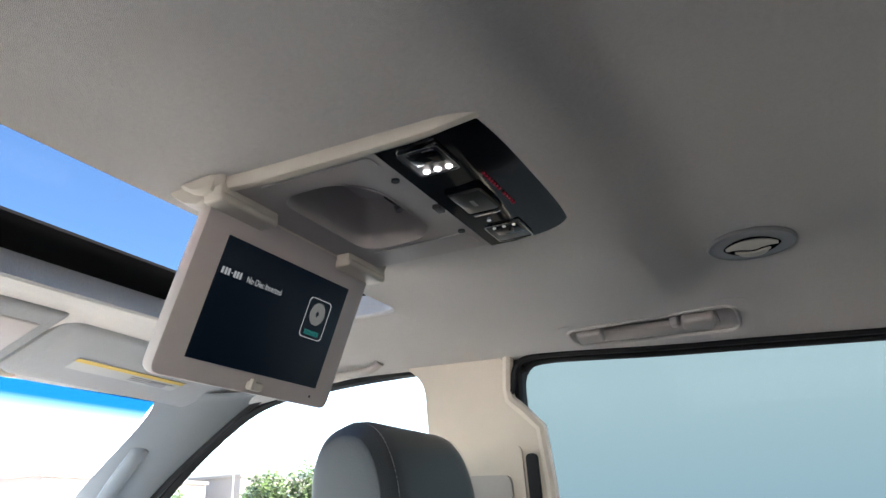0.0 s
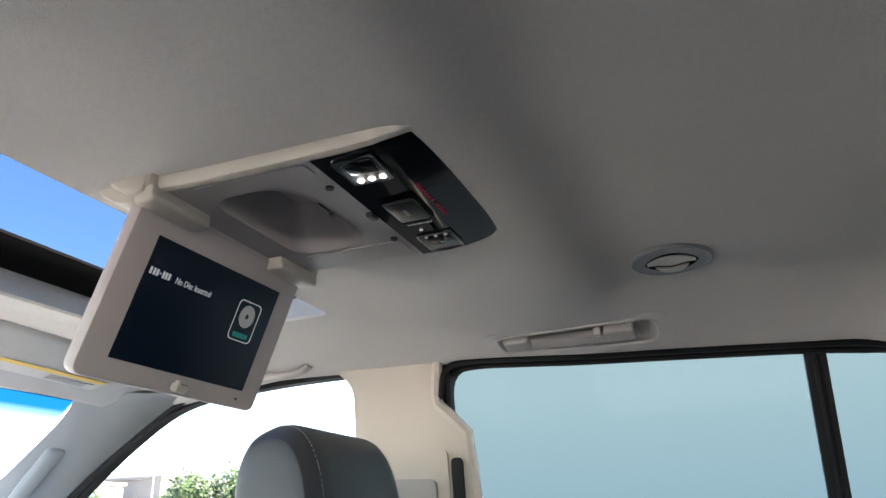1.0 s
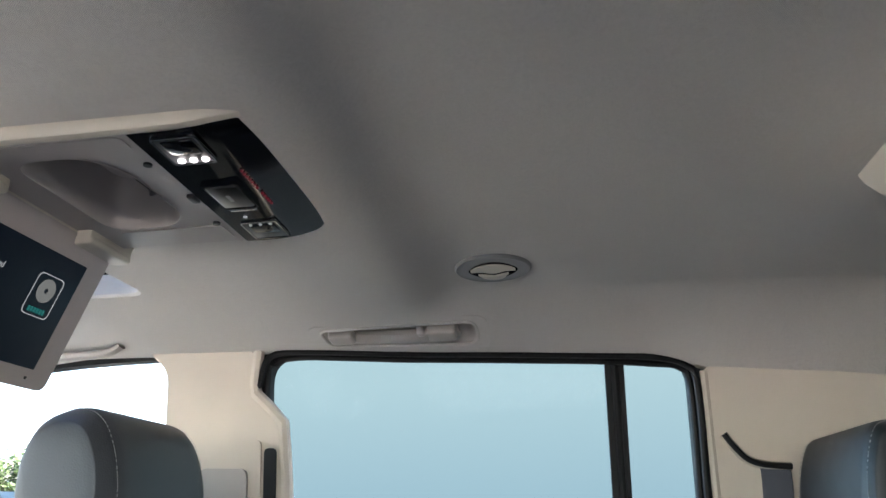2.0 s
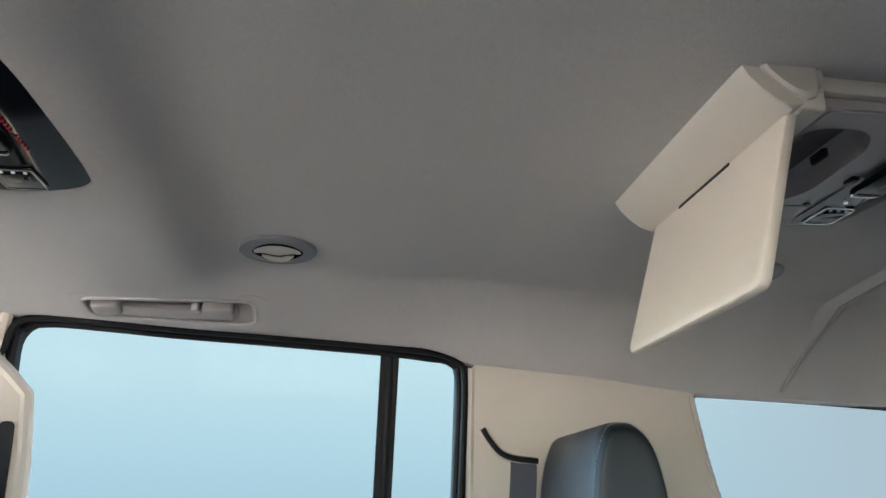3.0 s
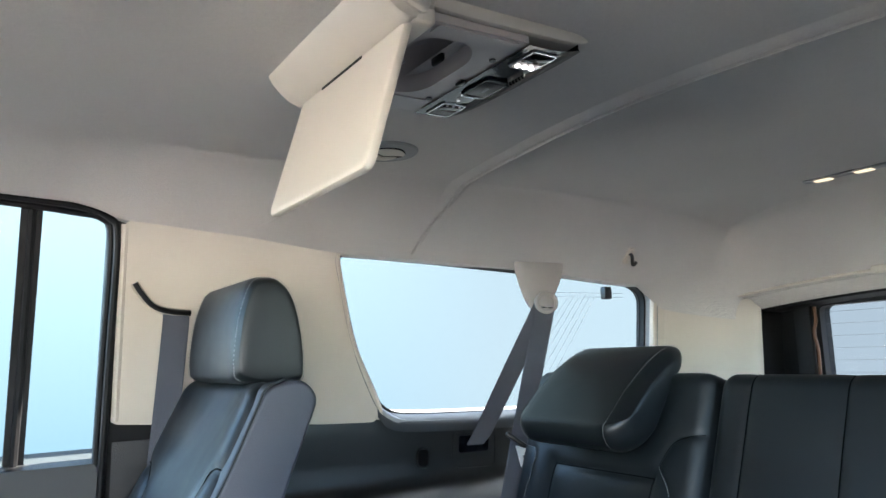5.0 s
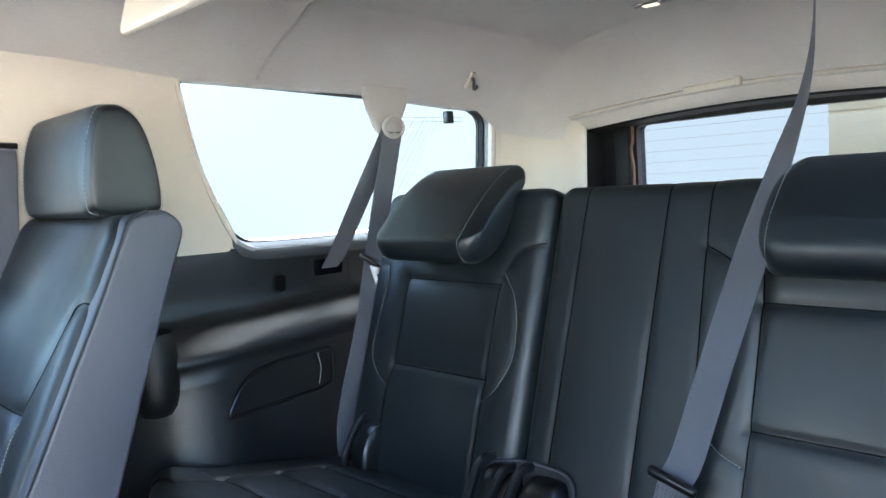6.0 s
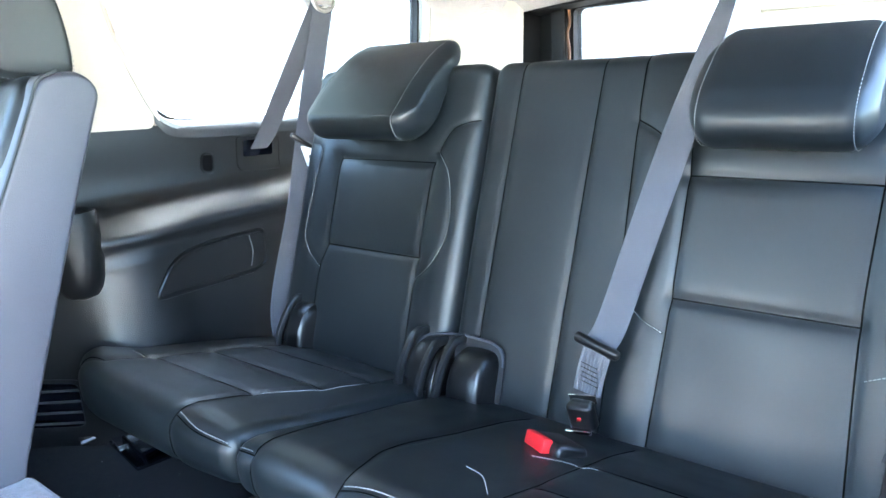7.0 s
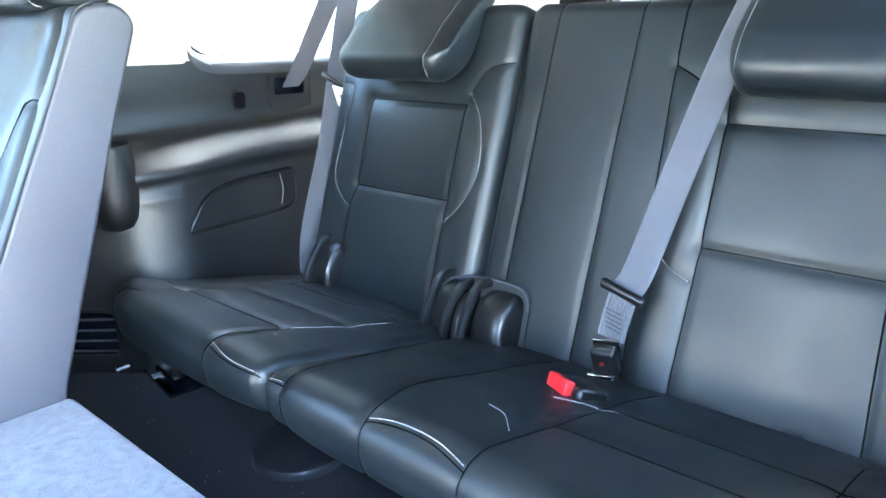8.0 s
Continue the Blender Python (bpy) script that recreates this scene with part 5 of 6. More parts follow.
seat_part(cR, "cushion", tr, [neg(q) for q in ([(0.204, 0.000), (0.15, -0.008), (0.088, -0.008)], [(0.196, 0.135), (0.172, 0.22), (0.158, 0.31)], [(0.552, -0.02), (0.556, -0.05)], [(0.500, 0.099), (0.550, 0.099)])])
HEAD3 = [(-1.031, 0.704), (-1.033, 0.683), (-1.048, 0.664), (-1.082, 0.656), (-1.120, 0.672), (-1.165, 0.735), (-1.215, 0.800), (-1.235, 0.822), (-1.232, 0.836), (-1.205, 0.836), (-1.150, 0.808), (-1.090, 0.762), (-1.045, 0.718)]
headrest_block("headrest", 0.330, 0.290, HEAD3, tr, seams=(-0.74, 0.80))

# left-hand double seat
tl = thing("third_row_seat", (-0.30, -0.85, 0.10), "wide black leather third-row seat with plain middle panel", "seat", "third-row seats")
midseams = [(bline((0.018, 0.80), (0.024, 0.35), (0.026, 0.20)), 0.006, 0.006), (bline((-0.140, 0.80), (-0.131, 0.20)), 0.006, 0.006), (bline((-0.213, 0.80), (-0.214, 0.69), (-0.222, 0.45), (-0.225, 0.2)), 0.006, 0.006),
            (bline((-0.306, 0.65), (-0.308, 0.611), (-0.308, 0.434), (-0.302, 0.2)), 0.008, 0.006), (bline((-0.560, 0.65), (-0.561, 0.611), (-0.557, 0.436), (-0.567, 0.2)), 0.008, 0.006),
            (bline((-0.308, 0.6105), (-0.561, 0.6105)), 0.010, 0.006), (bline((-0.308, 0.436), (-0.557, 0.436)), 0.010, 0.006), (bline(*arc([(-0.214, 0.690), (-0.25, 0.672), (-0.29, 0.645)])), 0.008, 0.005)]
wingL = bline(*arc([(-0.285, 0.632), (-0.246, 0.600), (-0.232, 0.53), (-0.236, 0.44), (-0.262, 0.405), (-0.302, 0.385)]))
pL = back_pad((-0.690, 0.086), midseams + [(wingL, 0.005, 0.004)], shape=bolster([(0.26, 0.045, 0.006), (0.62, 0.055, 0.008)]))
seat_part(pL, "backrest", tl, [neg(wingL), [(0.572, bv(0.375)), (0.60, bv(0.385)), (0.64, bv(0.39))]])
cL = cushion_pad((-0.690, 0.072), [([(0.026, -0.12), (0.028, 0.0), (0.044, 0.10), (0.060, 0.29), (0.06, 0.42)], 0.006, 0.005), ([(-0.132, -0.12), (-0.132, 0.0), (-0.095, 0.12), (-0.11, 0.26), (-0.12, 0.42)], 0.006, 0.005),
                                   ([(-0.285, -0.12), (-0.287, 0.0), (-0.285, 0.08), (-0.30, 0.42)], 0.006, 0.005), ([(-0.29, 0.165), (-0.60, 0.175)], 0.007, 0.006), ([(-0.29, 0.285), (-0.60, 0.29)], 0.007, 0.006), ([(-0.58, 0.02), (-0.58, 0.40)], 0.006, 0.006),
                                   ([(0.072, -0.010), (0.028, -0.008)], 0.005, 0.004), ([(-0.132, -0.004), (-0.18, 0.004), (-0.23, 0.004), (-0.287, -0.006)], 0.005, 0.004)])
seat_part(cL, "cushion", tl, [neg(q) for q in ([(0.066, -0.006), (0.032, -0.004)], [(-0.138, 0.001), (-0.18, 0.009), (-0.23, 0.009), (-0.282, -0.001)], [(-0.205, 0.14), (-0.235, 0.13), (-0.27, 0.092)], [(-0.235, 0.245), (-0.275, 0.262), (-0.315, 0.275)])])
HEAD3L = [(-1.043, 0.722), (-1.035, 0.696), (-1.045, 0.671), (-1.078, 0.657), (-1.120, 0.672), (-1.155, 0.720), (-1.190, 0.770), (-1.200, 0.800), (-1.190, 0.815), (-1.165, 0.815), (-1.120, 0.795), (-1.065, 0.750)]
headrest_block("headrest", -0.440, 0.228, HEAD3L, tl, seams=(-0.80, 0.84))

# hinge covers between the backs and the cushions
def hinge_cover(x0, x1, y, z, lobes, label):
    """Ribbed black shells under a grey cloth hood; lobes: shares of the width (start, end, height)."""
    w = x1 - x0
    h = thing("hinge_cover", ((x0 + x1) / 2, y, z), label, "hinge cover", "seat hinge covers")
    arcline = [(-0.075, 0.118), (-0.050, 0.126), (-0.028, 0.122), (-0.010, 0.106), (0.004, 0.080), (0.012, 0.045), (0.014, 0.0)]
    for a, b, tall in lobes:
        rows = []
        for s, q in ((0, 0.80), (0.05, 0.92), (0.16, 0.985), (0.35, 1.0), (0.65, 1.0), (0.84, 0.985), (0.95, 0.92), (1, 0.80)):
            xx = x0 + w * (a + (b - a) * s)
            rows.append([(xx, y + dy * q - 0.06 * (1 - q), z + dz * q * tall) for dy, dz in [(-0.09, 0.0)] + [(-0.09, 0.09)] + arcline])
        part("shell", loft(rows, True, caps=True), SOFTBLACK, h)
        xx = x0 + w * (b + 0.035)
        ramp = [(xx, y + dy + 0.010, z + dz * tall + 0.010) for dy, dz in ((-0.080, 0.120), (-0.048, 0.122), (-0.018, 0.094), (0.006, 0.052), (0.012, 0.0))]
        part("fin", sweep(smooth_path(ramp, 6), ring_profile(w * 0.045 if len(lobes) > 1 else 0.008, 0.006, 12, 0.5), up=(1, 0, 0.01)), ARM, h, "satin grey folding arm")
    hood = fillet([(x0 - 0.008, z - 0.01), (x1 + 0.004, z - 0.01), (x1 + 0.003, z + 0.116), (x0 + w * 0.55, z + 0.136), (x0 - 0.006, z + 0.132)], [0.005, 0.005, 0.03, 0.08, 0.035])
    part("cloth_hood", plate(hood, [], lambda a, b, d: (a, y - 0.030 - 0.30 * (b - z) - d, b), 0.004), HOOD, h, "grey cloth hood behind the shells")
    bead = [(a, y - 0.027 - 0.30 * (b - z), b) for a, b in hood if b > z + 0.01]
    part("hood_piping", sweep(bead, ring_profile(0.0025, 0.0025, 6), up=(0, 1, 0.3)), SIDECLOTH, h)
    return h


hinge_cover(-0.034, 0.150, -0.935, 0.190, ((0.02, 0.42, 0.98), (0.54, 0.64, 0.90), (0.68, 0.90, 0.98)), "ribbed black plastic hinge cover between the seat backs")
hinge_cover(0.440, 0.535, -0.955, 0.195, ((0.05, 0.60, 0.95),), "small black plastic hinge cover beside the outer belt")
hinge_cover(-0.690, -0.607, -0.940, 0.195, ((0.35, 0.85, 0.95),), "small black plastic hinge cover at the outer end of the bench")

# ---------- belts of the third row ----------
br = thing("seat_belt", (0.70, -1.09, 0.58), "grey webbing shoulder belt hanging from a beige anchor", "seat belt", "third-row belts")
RING = Vector((0.640, -1.272, 0.940))
part("belt_strap", ribbon([RING + Vector((0.006, 0.004, 0.004)), (0.672, -1.190, 0.80), (0.698, -1.122, 0.67), (0.712, -1.102, 0.632), (0.724, -1.096, 0.612)], 0.047, [(0.25, 1, 0.25), (0.2, 1, 0.2), (0.1, 1, 0.1), (0, 1, 0.04), (0, 1, 0.04)]), WEB, br)
part("belt_strap", ribbon([RING, (0.637, -1.218, 0.78), (0.632, -1.172, 0.64), (0.626, -1.120, 0.48), (0.621, -1.060, 0.335), (0.616, -1.035, 0.26), (0.610, -1.03, 0.20)], 0.047, [(0.4, 1, 0.1), (0.5, 1, 0.1), (0.5, 1, 0.1), (0.5, 1, 0.1), (0.5, 1, 0.2), (0.5, 1, 0.3), (0.5, 1, 0.3)]), WEB, br)
tongue = bmesh.new()
box((0.600, -1.147, 0.634), (0.014, 0.082, 0.011), 0.004, Euler((radians(36), 0, radians(-26))).to_matrix(), bm=tongue)
part("tongue_loop", tongue, SOFTBLACK, br)
part("tongue_plate", plate(fillet([(-1.130, 0.632), (-1.160, 0.620), (-1.164, 0.578), (-1.140, 0.583)], 0.005), [fillet([(-1.143, 0.610), (-1.153, 0.607), (-1.155, 0.592), (-1.146, 0.593)], 0.002)], lambda y, z, d: (0.590 + 0.5 * (y + 1.146) + d, y, z), 0.003), ZINC, br)
an = thing("belt_anchor", (0.645, -1.275, 1.03), "beige moulded upper belt anchor with a guide ring", "belt anchor")
rows = []
for z, w, t in ((1.052, 0.078, 0.012), (1.03, 0.076, 0.018), (1.00, 0.064, 0.024), (0.965, 0.044, 0.026), (0.945, 0.030, 0.020), (0.936, 0.016, 0.010)):
    rows.append([(side_x(z) - 0.012 + t * math.cos(k * math.pi / 8) * -0.8, -1.272 + w * math.sin(k * math.pi / 8), z) for k in range(16)])
part("anchor_shell", loft(rows, True, caps=True), GRIP, an)
part("guide_ring", loft([[Vector((RING.x - 0.004 + (0.006) * math.cos(b), RING.y + (0.030 + 0.006 * math.sin(b)) * math.cos(a), RING.z + 0.012 + (0.022 + 0.006 * math.sin(b)) * math.sin(a))) for b in [k * math.pi / 4 for k in range(8)]] for a in [k * math.pi / 14 for k in range(29)]], True), GRIP, an)
knob = bmesh.new()
bmesh.ops.create_uvsphere(knob, u_segments=20, v_segments=12, radius=1.0, matrix=Matrix.Translation(RING + Vector((-0.002, 0, 0.014))) @ Matrix.Diagonal((0.008, 0.027, 0.021, 1)))
part("guide_boss", knob, GRIP, an)
part("ring_bar", rod(RING + Vector((-0.004, -0.028, 0.0)), RING + Vector((-0.004, 0.028, 0.002)), 0.004), CHROME, an)
gc = thing("window_clip", (0.70, -1.52, 1.0), "small black clip at the top of the quarter glass", "clip")
part("clip_block", box((side_x(0.985) + 0.035, -1.545, 0.985), (0.02, 0.026, 0.034), 0.004), SOFTBLACK, gc)

bl_ = thing("seat_belt", (-0.22, -0.98, 0.24), "blue-grey webbing centre belt buckled low in front of the seat", "seat belt", "third-row belts")
up_ = [(-0.262, -1.500, 1.190), (-0.290, -1.42, 1.12), (-0.318, -1.32, 1.02), (-0.336, -1.22, 0.92), (-0.322, -1.145, 0.80), (-0.292, -1.095, 0.66), (-0.262, -1.045, 0.52), (-0.240, -1.000, 0.405), (-0.230, -0.978, 0.372)]
part("belt_strap", ribbon(up_, 0.050, [(0.25, -0.95, 0.10), (0.30, -0.95, 0.10), (0.33, -0.92, 0.10), (0.50, -0.85, 0.10), (0.80, -0.50, 0.1), (1, 0, 0.1), (1, 0, 0.12), (1, 0, 0.15), (1, 0, 0.2)], 0.0016), WEB, bl_)
rows = []
for k, z in ((1.0, 0.0), (1.0, -0.006), (0.9, -0.014), (0.7, -0.020), (0.45, -0.022)):
    rows.append([(-0.262 + 0.045 * k * math.cos(a), -1.505 + 0.075 * k * math.sin(a), roof_z(-0.262, -1.505) + z) for a in [q * math.pi / 12 for q in range(24)]])
ca = thing("belt_anchor", (-0.262, -1.505, 1.19), "pale oval belt anchor cover on the headliner", "belt anchor")
part("anchor_cover", loft(rows, True, caps=True), CREAM, ca)
part("belt_end", ribbon([(-0.230, -0.972, 0.370), (-0.224, -0.962, 0.334), (-0.219, -0.957, 0.300)], 0.046, (1, 0, 0.25), 0.002), WEB, bl_)
lbl = bmesh.new()
for k in range(5):
    box((-0.224, -0.9555, 0.346 - 0.0075 * k), (0.028, 0.001, 0.0012), 0, Euler((radians(-18), radians(-14), 0)).to_matrix(), bm=lbl)
part("sewn_label", lbl, SOFTBLACK, bl_)
part("slider", box((-0.230, -0.968, 0.374), (0.076, 0.014, 0.016), 0.006, Euler((radians(-15), radians(-16), 0)).to_matrix(), 3), SOFTBLACK, bl_)
part("tongue", box((-0.218, -0.948, 0.294), (0.046, 0.005, 0.016), 0.0015, Euler((radians(-18), radians(10), 0)).to_matrix()), CHROME, bl_)
bk = part("buckle", box((-0.214, -0.952, 0.264), (0.044, 0.022, 0.046), 0.008, Euler((radians(-15), radians(5), 0)).to_matrix(), 3), SOFTBLACK, bl_)
part("release_mark", box((-0.215, -0.9395, 0.262), (0.007, 0.002, 0.007), 0.001, Euler((radians(-15), 0, radians(45))).to_matrix()), RED, bk)
part("lower_strap", ribbon([(-0.213, -0.950, 0.245), (-0.212, -0.952, 0.222), (-0.222, -0.965, 0.205)], 0.036, (1, 0, 0.1), 0.002), WEB, bl_)
part("strap_clasp", box((-0.212, -0.9410, 0.241), (0.044, 0.008, 0.006), 0.002, Euler((radians(-15), radians(12), 0)).to_matrix()), CHROME, bl_)
rb = thing("belt_buckle", (-0.22, -0.83, 0.25), "red-faced seat belt buckle lying on the cushion", "belt buckle")
turn = Euler((radians(20), radians(8), radians(-28))).to_matrix()
part("buckle_body", box((-0.236, -0.843, 0.267), (0.078, 0.052, 0.026), 0.009, turn, 3), SOFTBLACK, rb)
part("release_button", box((-0.217, -0.822, 0.277), (0.052, 0.016, 0.028), 0.004, turn, 2), RED, rb)
part("button_slot", box((-0.219, -0.8115, 0.270), (0.030, 0.003, 0.003), 0.0008, turn), SOFTBLACK, rb)

# ---------- second row: upright seat, folded seat, belt ----------
S_V = Vector((0, -0.50, 1)).normalized()
S_O = Vector((0, -0.300, 0.50))


def sv2(z):
    return (z - 0.50) * 1.118


s2 = thing("second_row_seat", (0.49, -0.35, 0.10), "black leather second-row seat with grey vinyl sides", "seat")
ins2 = [([(-0.385, sv2(0.545)), (-0.365, sv2(0.40)), (-0.36, sv2(0.26))], 0.008, 0.006), ([(-0.600, sv2(0.545)), (-0.615, sv2(0.40)), (-0.62, sv2(0.26))], 0.008, 0.006),
        ([(-0.275, sv2(0.694)), (-0.310, sv2(0.691)), (-0.330, sv2(0.672)), (-0.360, sv2(0.600)), (-0.385, sv2(0.545))], 0.012, 0.007),
        ([(-0.385, sv2(0.545)), (-0.60, sv2(0.545))], 0.010, 0.006), ([(-0.71, sv2(0.66)), (-0.672, sv2(0.664)), (-0.640, sv2(0.640)), (-0.618, sv2(0.590)), (-0.60, sv2(0.545))], 0.012, 0.007)]
p2 = Pad(S_O, (-1, 0, 0), S_V, (-0.712, -0.272), (sv2(0.24), sv2(0.815)), 0.055, corner=0.05, edge=0.030, swell=0.006, seams=ins2, shape=bolster([(-0.30, 0.05, 0.007), (-0.68, 0.05, 0.007)]))
seat_part(p2, "backrest", s2, [[(-0.377, sv2(0.535)), (-0.357, sv2(0.40))]])
side_out = fillet([(-0.452, 0.806), (-0.505, 0.812), (-0.530, 0.785), (-0.480, 0.660), (-0.432, 0.53), (-0.352, 0.315), (-0.348, 0.296), (-0.190, 0.296), (-0.298, 0.50), (-0.395, 0.69)], [0.02, 0.02, 0.02, 0.1, 0.1, 0.01, 0.008, 0.03, 0.1, 0.1])
part("side_panel", loft([[(0.262 + d, y, z) for y, z in outset(side_out, g)] for d, g in ((0.040, 0.0), (0.010, 0.0), (0.005, -0.0012), (0.002, -0.0035), (0.0004, -0.006), (0.0, -0.008))], True, caps=True), SIDECLOTH, s2, "grey vinyl side panel with frayed rear edge")
part("back_panel", loft([[(x, y, z) for x in np.linspace(0.275, 0.705, 6)] for y, z in ((-0.505, 0.80), (-0.524, 0.78), (-0.478, 0.66), (-0.430, 0.53), (-0.350, 0.32), (-0.300, 0.28))]), SIDECLOTH, s2)
part("piping", sweep(smooth_path([(0.263, y, z) for y, z in ((-0.215, 0.34), (-0.255, 0.42), (-0.300, 0.50), (-0.350, 0.60), (-0.397, 0.69), (-0.435, 0.77), (-0.450, 0.800), (-0.475, 0.812))], 6), ring_profile(0.0022, 0.0022, 6), up=(1, 0, 0)), LEATHER, s2)
c2 = Pad((0, -0.02, 0.395), (-1, 0, 0), (0, -1, -0.20), (-0.70, -0.27), (-0.22, 0.26), 0.10, corner=0.05, edge=0.035, swell=0.01, seams=[([(-0.34, -0.2), (-0.34, 0.25)], 0.007, 0.006), ([(-0.63, -0.2), (-0.63, 0.25)], 0.007, 0.006)])
seat_part(c2, "cushion", s2)
part("seat_base", box((0.485, -0.05, 0.19), (0.36, 0.42, 0.19), 0.02), DARK, s2)
HEAD2 = [(-0.432, 0.825), (-0.440, 0.808), (-0.480, 0.800), (-0.535, 0.802), (-0.546, 0.820), (-0.542, 0.880), (-0.528, 0.937), (-0.506, 0.964), (-0.478, 0.968), (-0.458, 0.958), (-0.442, 0.915), (-0.434, 0.865)]
headrest_block("headrest", 0.503, 0.300, HEAD2, s2, seams=(-0.90, 0.90), round_=0.13, end=0.13)
for x in (0.45, 0.56):
    part("headrest_post", rod((x, -0.475, 0.79), (x, -0.487, 0.83), 0.006), STEEL, s2)
b2 = thing("seat_belt", (0.69, -0.41, 0.70), "taupe webbing belt hanging from the pillar slot", "seat belt")
part("belt_strap", ribbon([(side_x(0.93) - 0.002, -0.418, 0.932), (side_x(0.9) - 0.012, -0.416, 0.90), (side_x(0.75) - 0.02, -0.405, 0.75), (side_x(0.6) - 0.03, -0.39, 0.58)], 0.047, (0.05, 1, 0.1)), WEB, b2)

fs = thing("folded_seat", (-0.2, 0.0, 0.10), "folded second-row seat back covered in worn grey carpet", "seat")
fp = Pad((0, -0.358, 0.298), (1, 0, 0), (0, 1, 0.03), (-0.63, 0.275), (0.0, 0.62), 0.10, corner=0.012, edge=0.012, swell=0.004)
seat_part(fp, "backrest", fs, material=GREYCARPET, label="worn grey carpet panel")
part("seat_base", box((-0.19, 0.0, 0.155), (0.80, 0.52, 0.11), 0.02), DARK, fs)

# ---------- front passenger seat ----------
f1 = thing("passenger_seat", (0.42, 0.70, 0.10), "dark grey leather front passenger seat with contrast piping", "seat")
FV = Vector((0, -0.36, 1)).normalized()
fb = Pad((0.42, 0.605, 0.78), (1, 0, 0), FV, (-0.23, 0.23), (-0.50, 0.09), 0.10, corner=0.06, edge=0.04, swell=0.01)
seat_part(fb, "backrest", f1)
HEAD1 = [(0.470, 0.840), (0.456, 0.880), (0.462, 0.930), (0.480, 0.975), (0.505, 0.998), (0.540, 1.002), (0.575, 0.985), (0.592, 0.945), (0.594, 0.890), (0.585, 0.840), (0.54, 0.815), (0.50, 0.815)]
GREYLEATHER = mat("grey_leather", (0.042, 0.045, 0.050), 0.45, grain=0.12, grain_scale=420, vary=0.1, vary_scale=9, voronoi=True)
headrest_block("headrest", 0.338, 0.275, HEAD1, f1, seams=(-0.80, 0.80), material=GREYLEATHER, round_=0.20, end=0.24)
for x in (0.37, 0.48):
    part("headrest_post", rod((x, 0.54, 0.84), (x, 0.555, 0.80), 0.006), STEEL, f1)

# unseen driver seat, added so its back blocks light bounced from the dash
d1 = thing("unseen_driver_seat", (-0.42, 0.70, 0.10), "unseen dark grey driver seat, added to block light bounced rearwards", "seat")
seat_part(Pad((-0.42, 0.605, 0.78), (1, 0, 0), FV, (-0.23, 0.23), (-0.50, 0.09), 0.10, corner=0.06, edge=0.04, swell=0.01), "backrest", d1)
# both front cushions and bases are added out of view as well
for t_, xs in ((f1, 0.42), (d1, -0.42)):
    seat_part(Pad((xs, 0.95, 0.43), (-1, 0, 0), (0, -1, -0.15), (-0.24, 0.24), (-0.22, 0.26), 0.10, corner=0.05, edge=0.035, swell=0.01), "cushion", t_, material=GREYLEATHER)
    part("seat_base", box((xs, 0.93, 0.21), (0.36, 0.40, 0.21), 0.02), DARK, t_)

# ---------- small things on the floor ----------
fd = thing("anchor_plug", (0.167, -0.645, 0.10), "round black plastic cap on the carpet", "floor cap")
part("cap", loft([[(0.167 + r * math.cos(k * math.pi / 20), -0.645 + r * math.sin(k * math.pi / 20), z) for k in range(40)] for r, z in ((0.080, 0.1005), (0.080, 0.110), (0.077, 0.1145), (0.072, 0.116), (0.05, 0.1155), (0.001, 0.115))], True), mat("cap_plastic", (0.022, 0.023, 0.026), 0.42, grain=0.3, grain_scale=600), fd)
lt = thing("floor_latch", (0.575, -0.652, 0.10), "chrome and black seat latch bolted to the floor", "seat latch")
tip_ = Euler((0, 0, radians(-8))).to_matrix()
part("latch_plate", box((0.575, -0.652, 0.105), (0.150, 0.088, 0.009), 0.003, tip_), GLOSSBLACK, lt)
for q in (-1, 1):
    part("latch_cheek", box((0.560 - 0.004 * q, -0.655 + 0.034 * q, 0.118), (0.110, 0.006, 0.024), 0.002, tip_), GLOSSBLACK, lt)
part("latch_arm", sweep(smooth_path([(0.694, -0.582, 0.112), (0.680, -0.630, 0.118), (0.662, -0.690, 0.124), (0.640, -0.740, 0.130)], 6), ring_profile(0.013, 0.006, 10, 0.6)), ARM, lt, "grey release arm")
part("latch_tongue", box((0.618, -0.634, 0.1135), (0.034, 0.040, 0.006), 0.002, Euler((radians(6), radians(-8), radians(-8))).to_matrix()), CHROME, lt, "bright steel tongue")
part("latch_bar", rod((0.520, -0.690, 0.124), (0.512, -0.618, 0.124), 0.007), GLOSSBLACK, lt)
part("bolt", rod((0.536, -0.627, 0.108), (0.536, -0.627, 0.121), 0.011, n=6), CHROME, lt)
bm = bmesh.new()
rnd = random.Random(7)
for k in range(70):
    x, y = rnd.uniform(-0.1, 0.62), rnd.uniform(-0.72, -0.36)
    s = rnd.uniform(0.0005, 0.0013)
    box((x, y, 0.1015), (s, s * rnd.uniform(1, 2.5), 0.001), 0, Euler((0, 0, rnd.uniform(0, 3))).to_matrix(), bm=bm)
tagged(link_mesh("carpet_lint", bm, THREAD), "pale lint and crumbs on the dark carpet", "lint", kind="stuff")

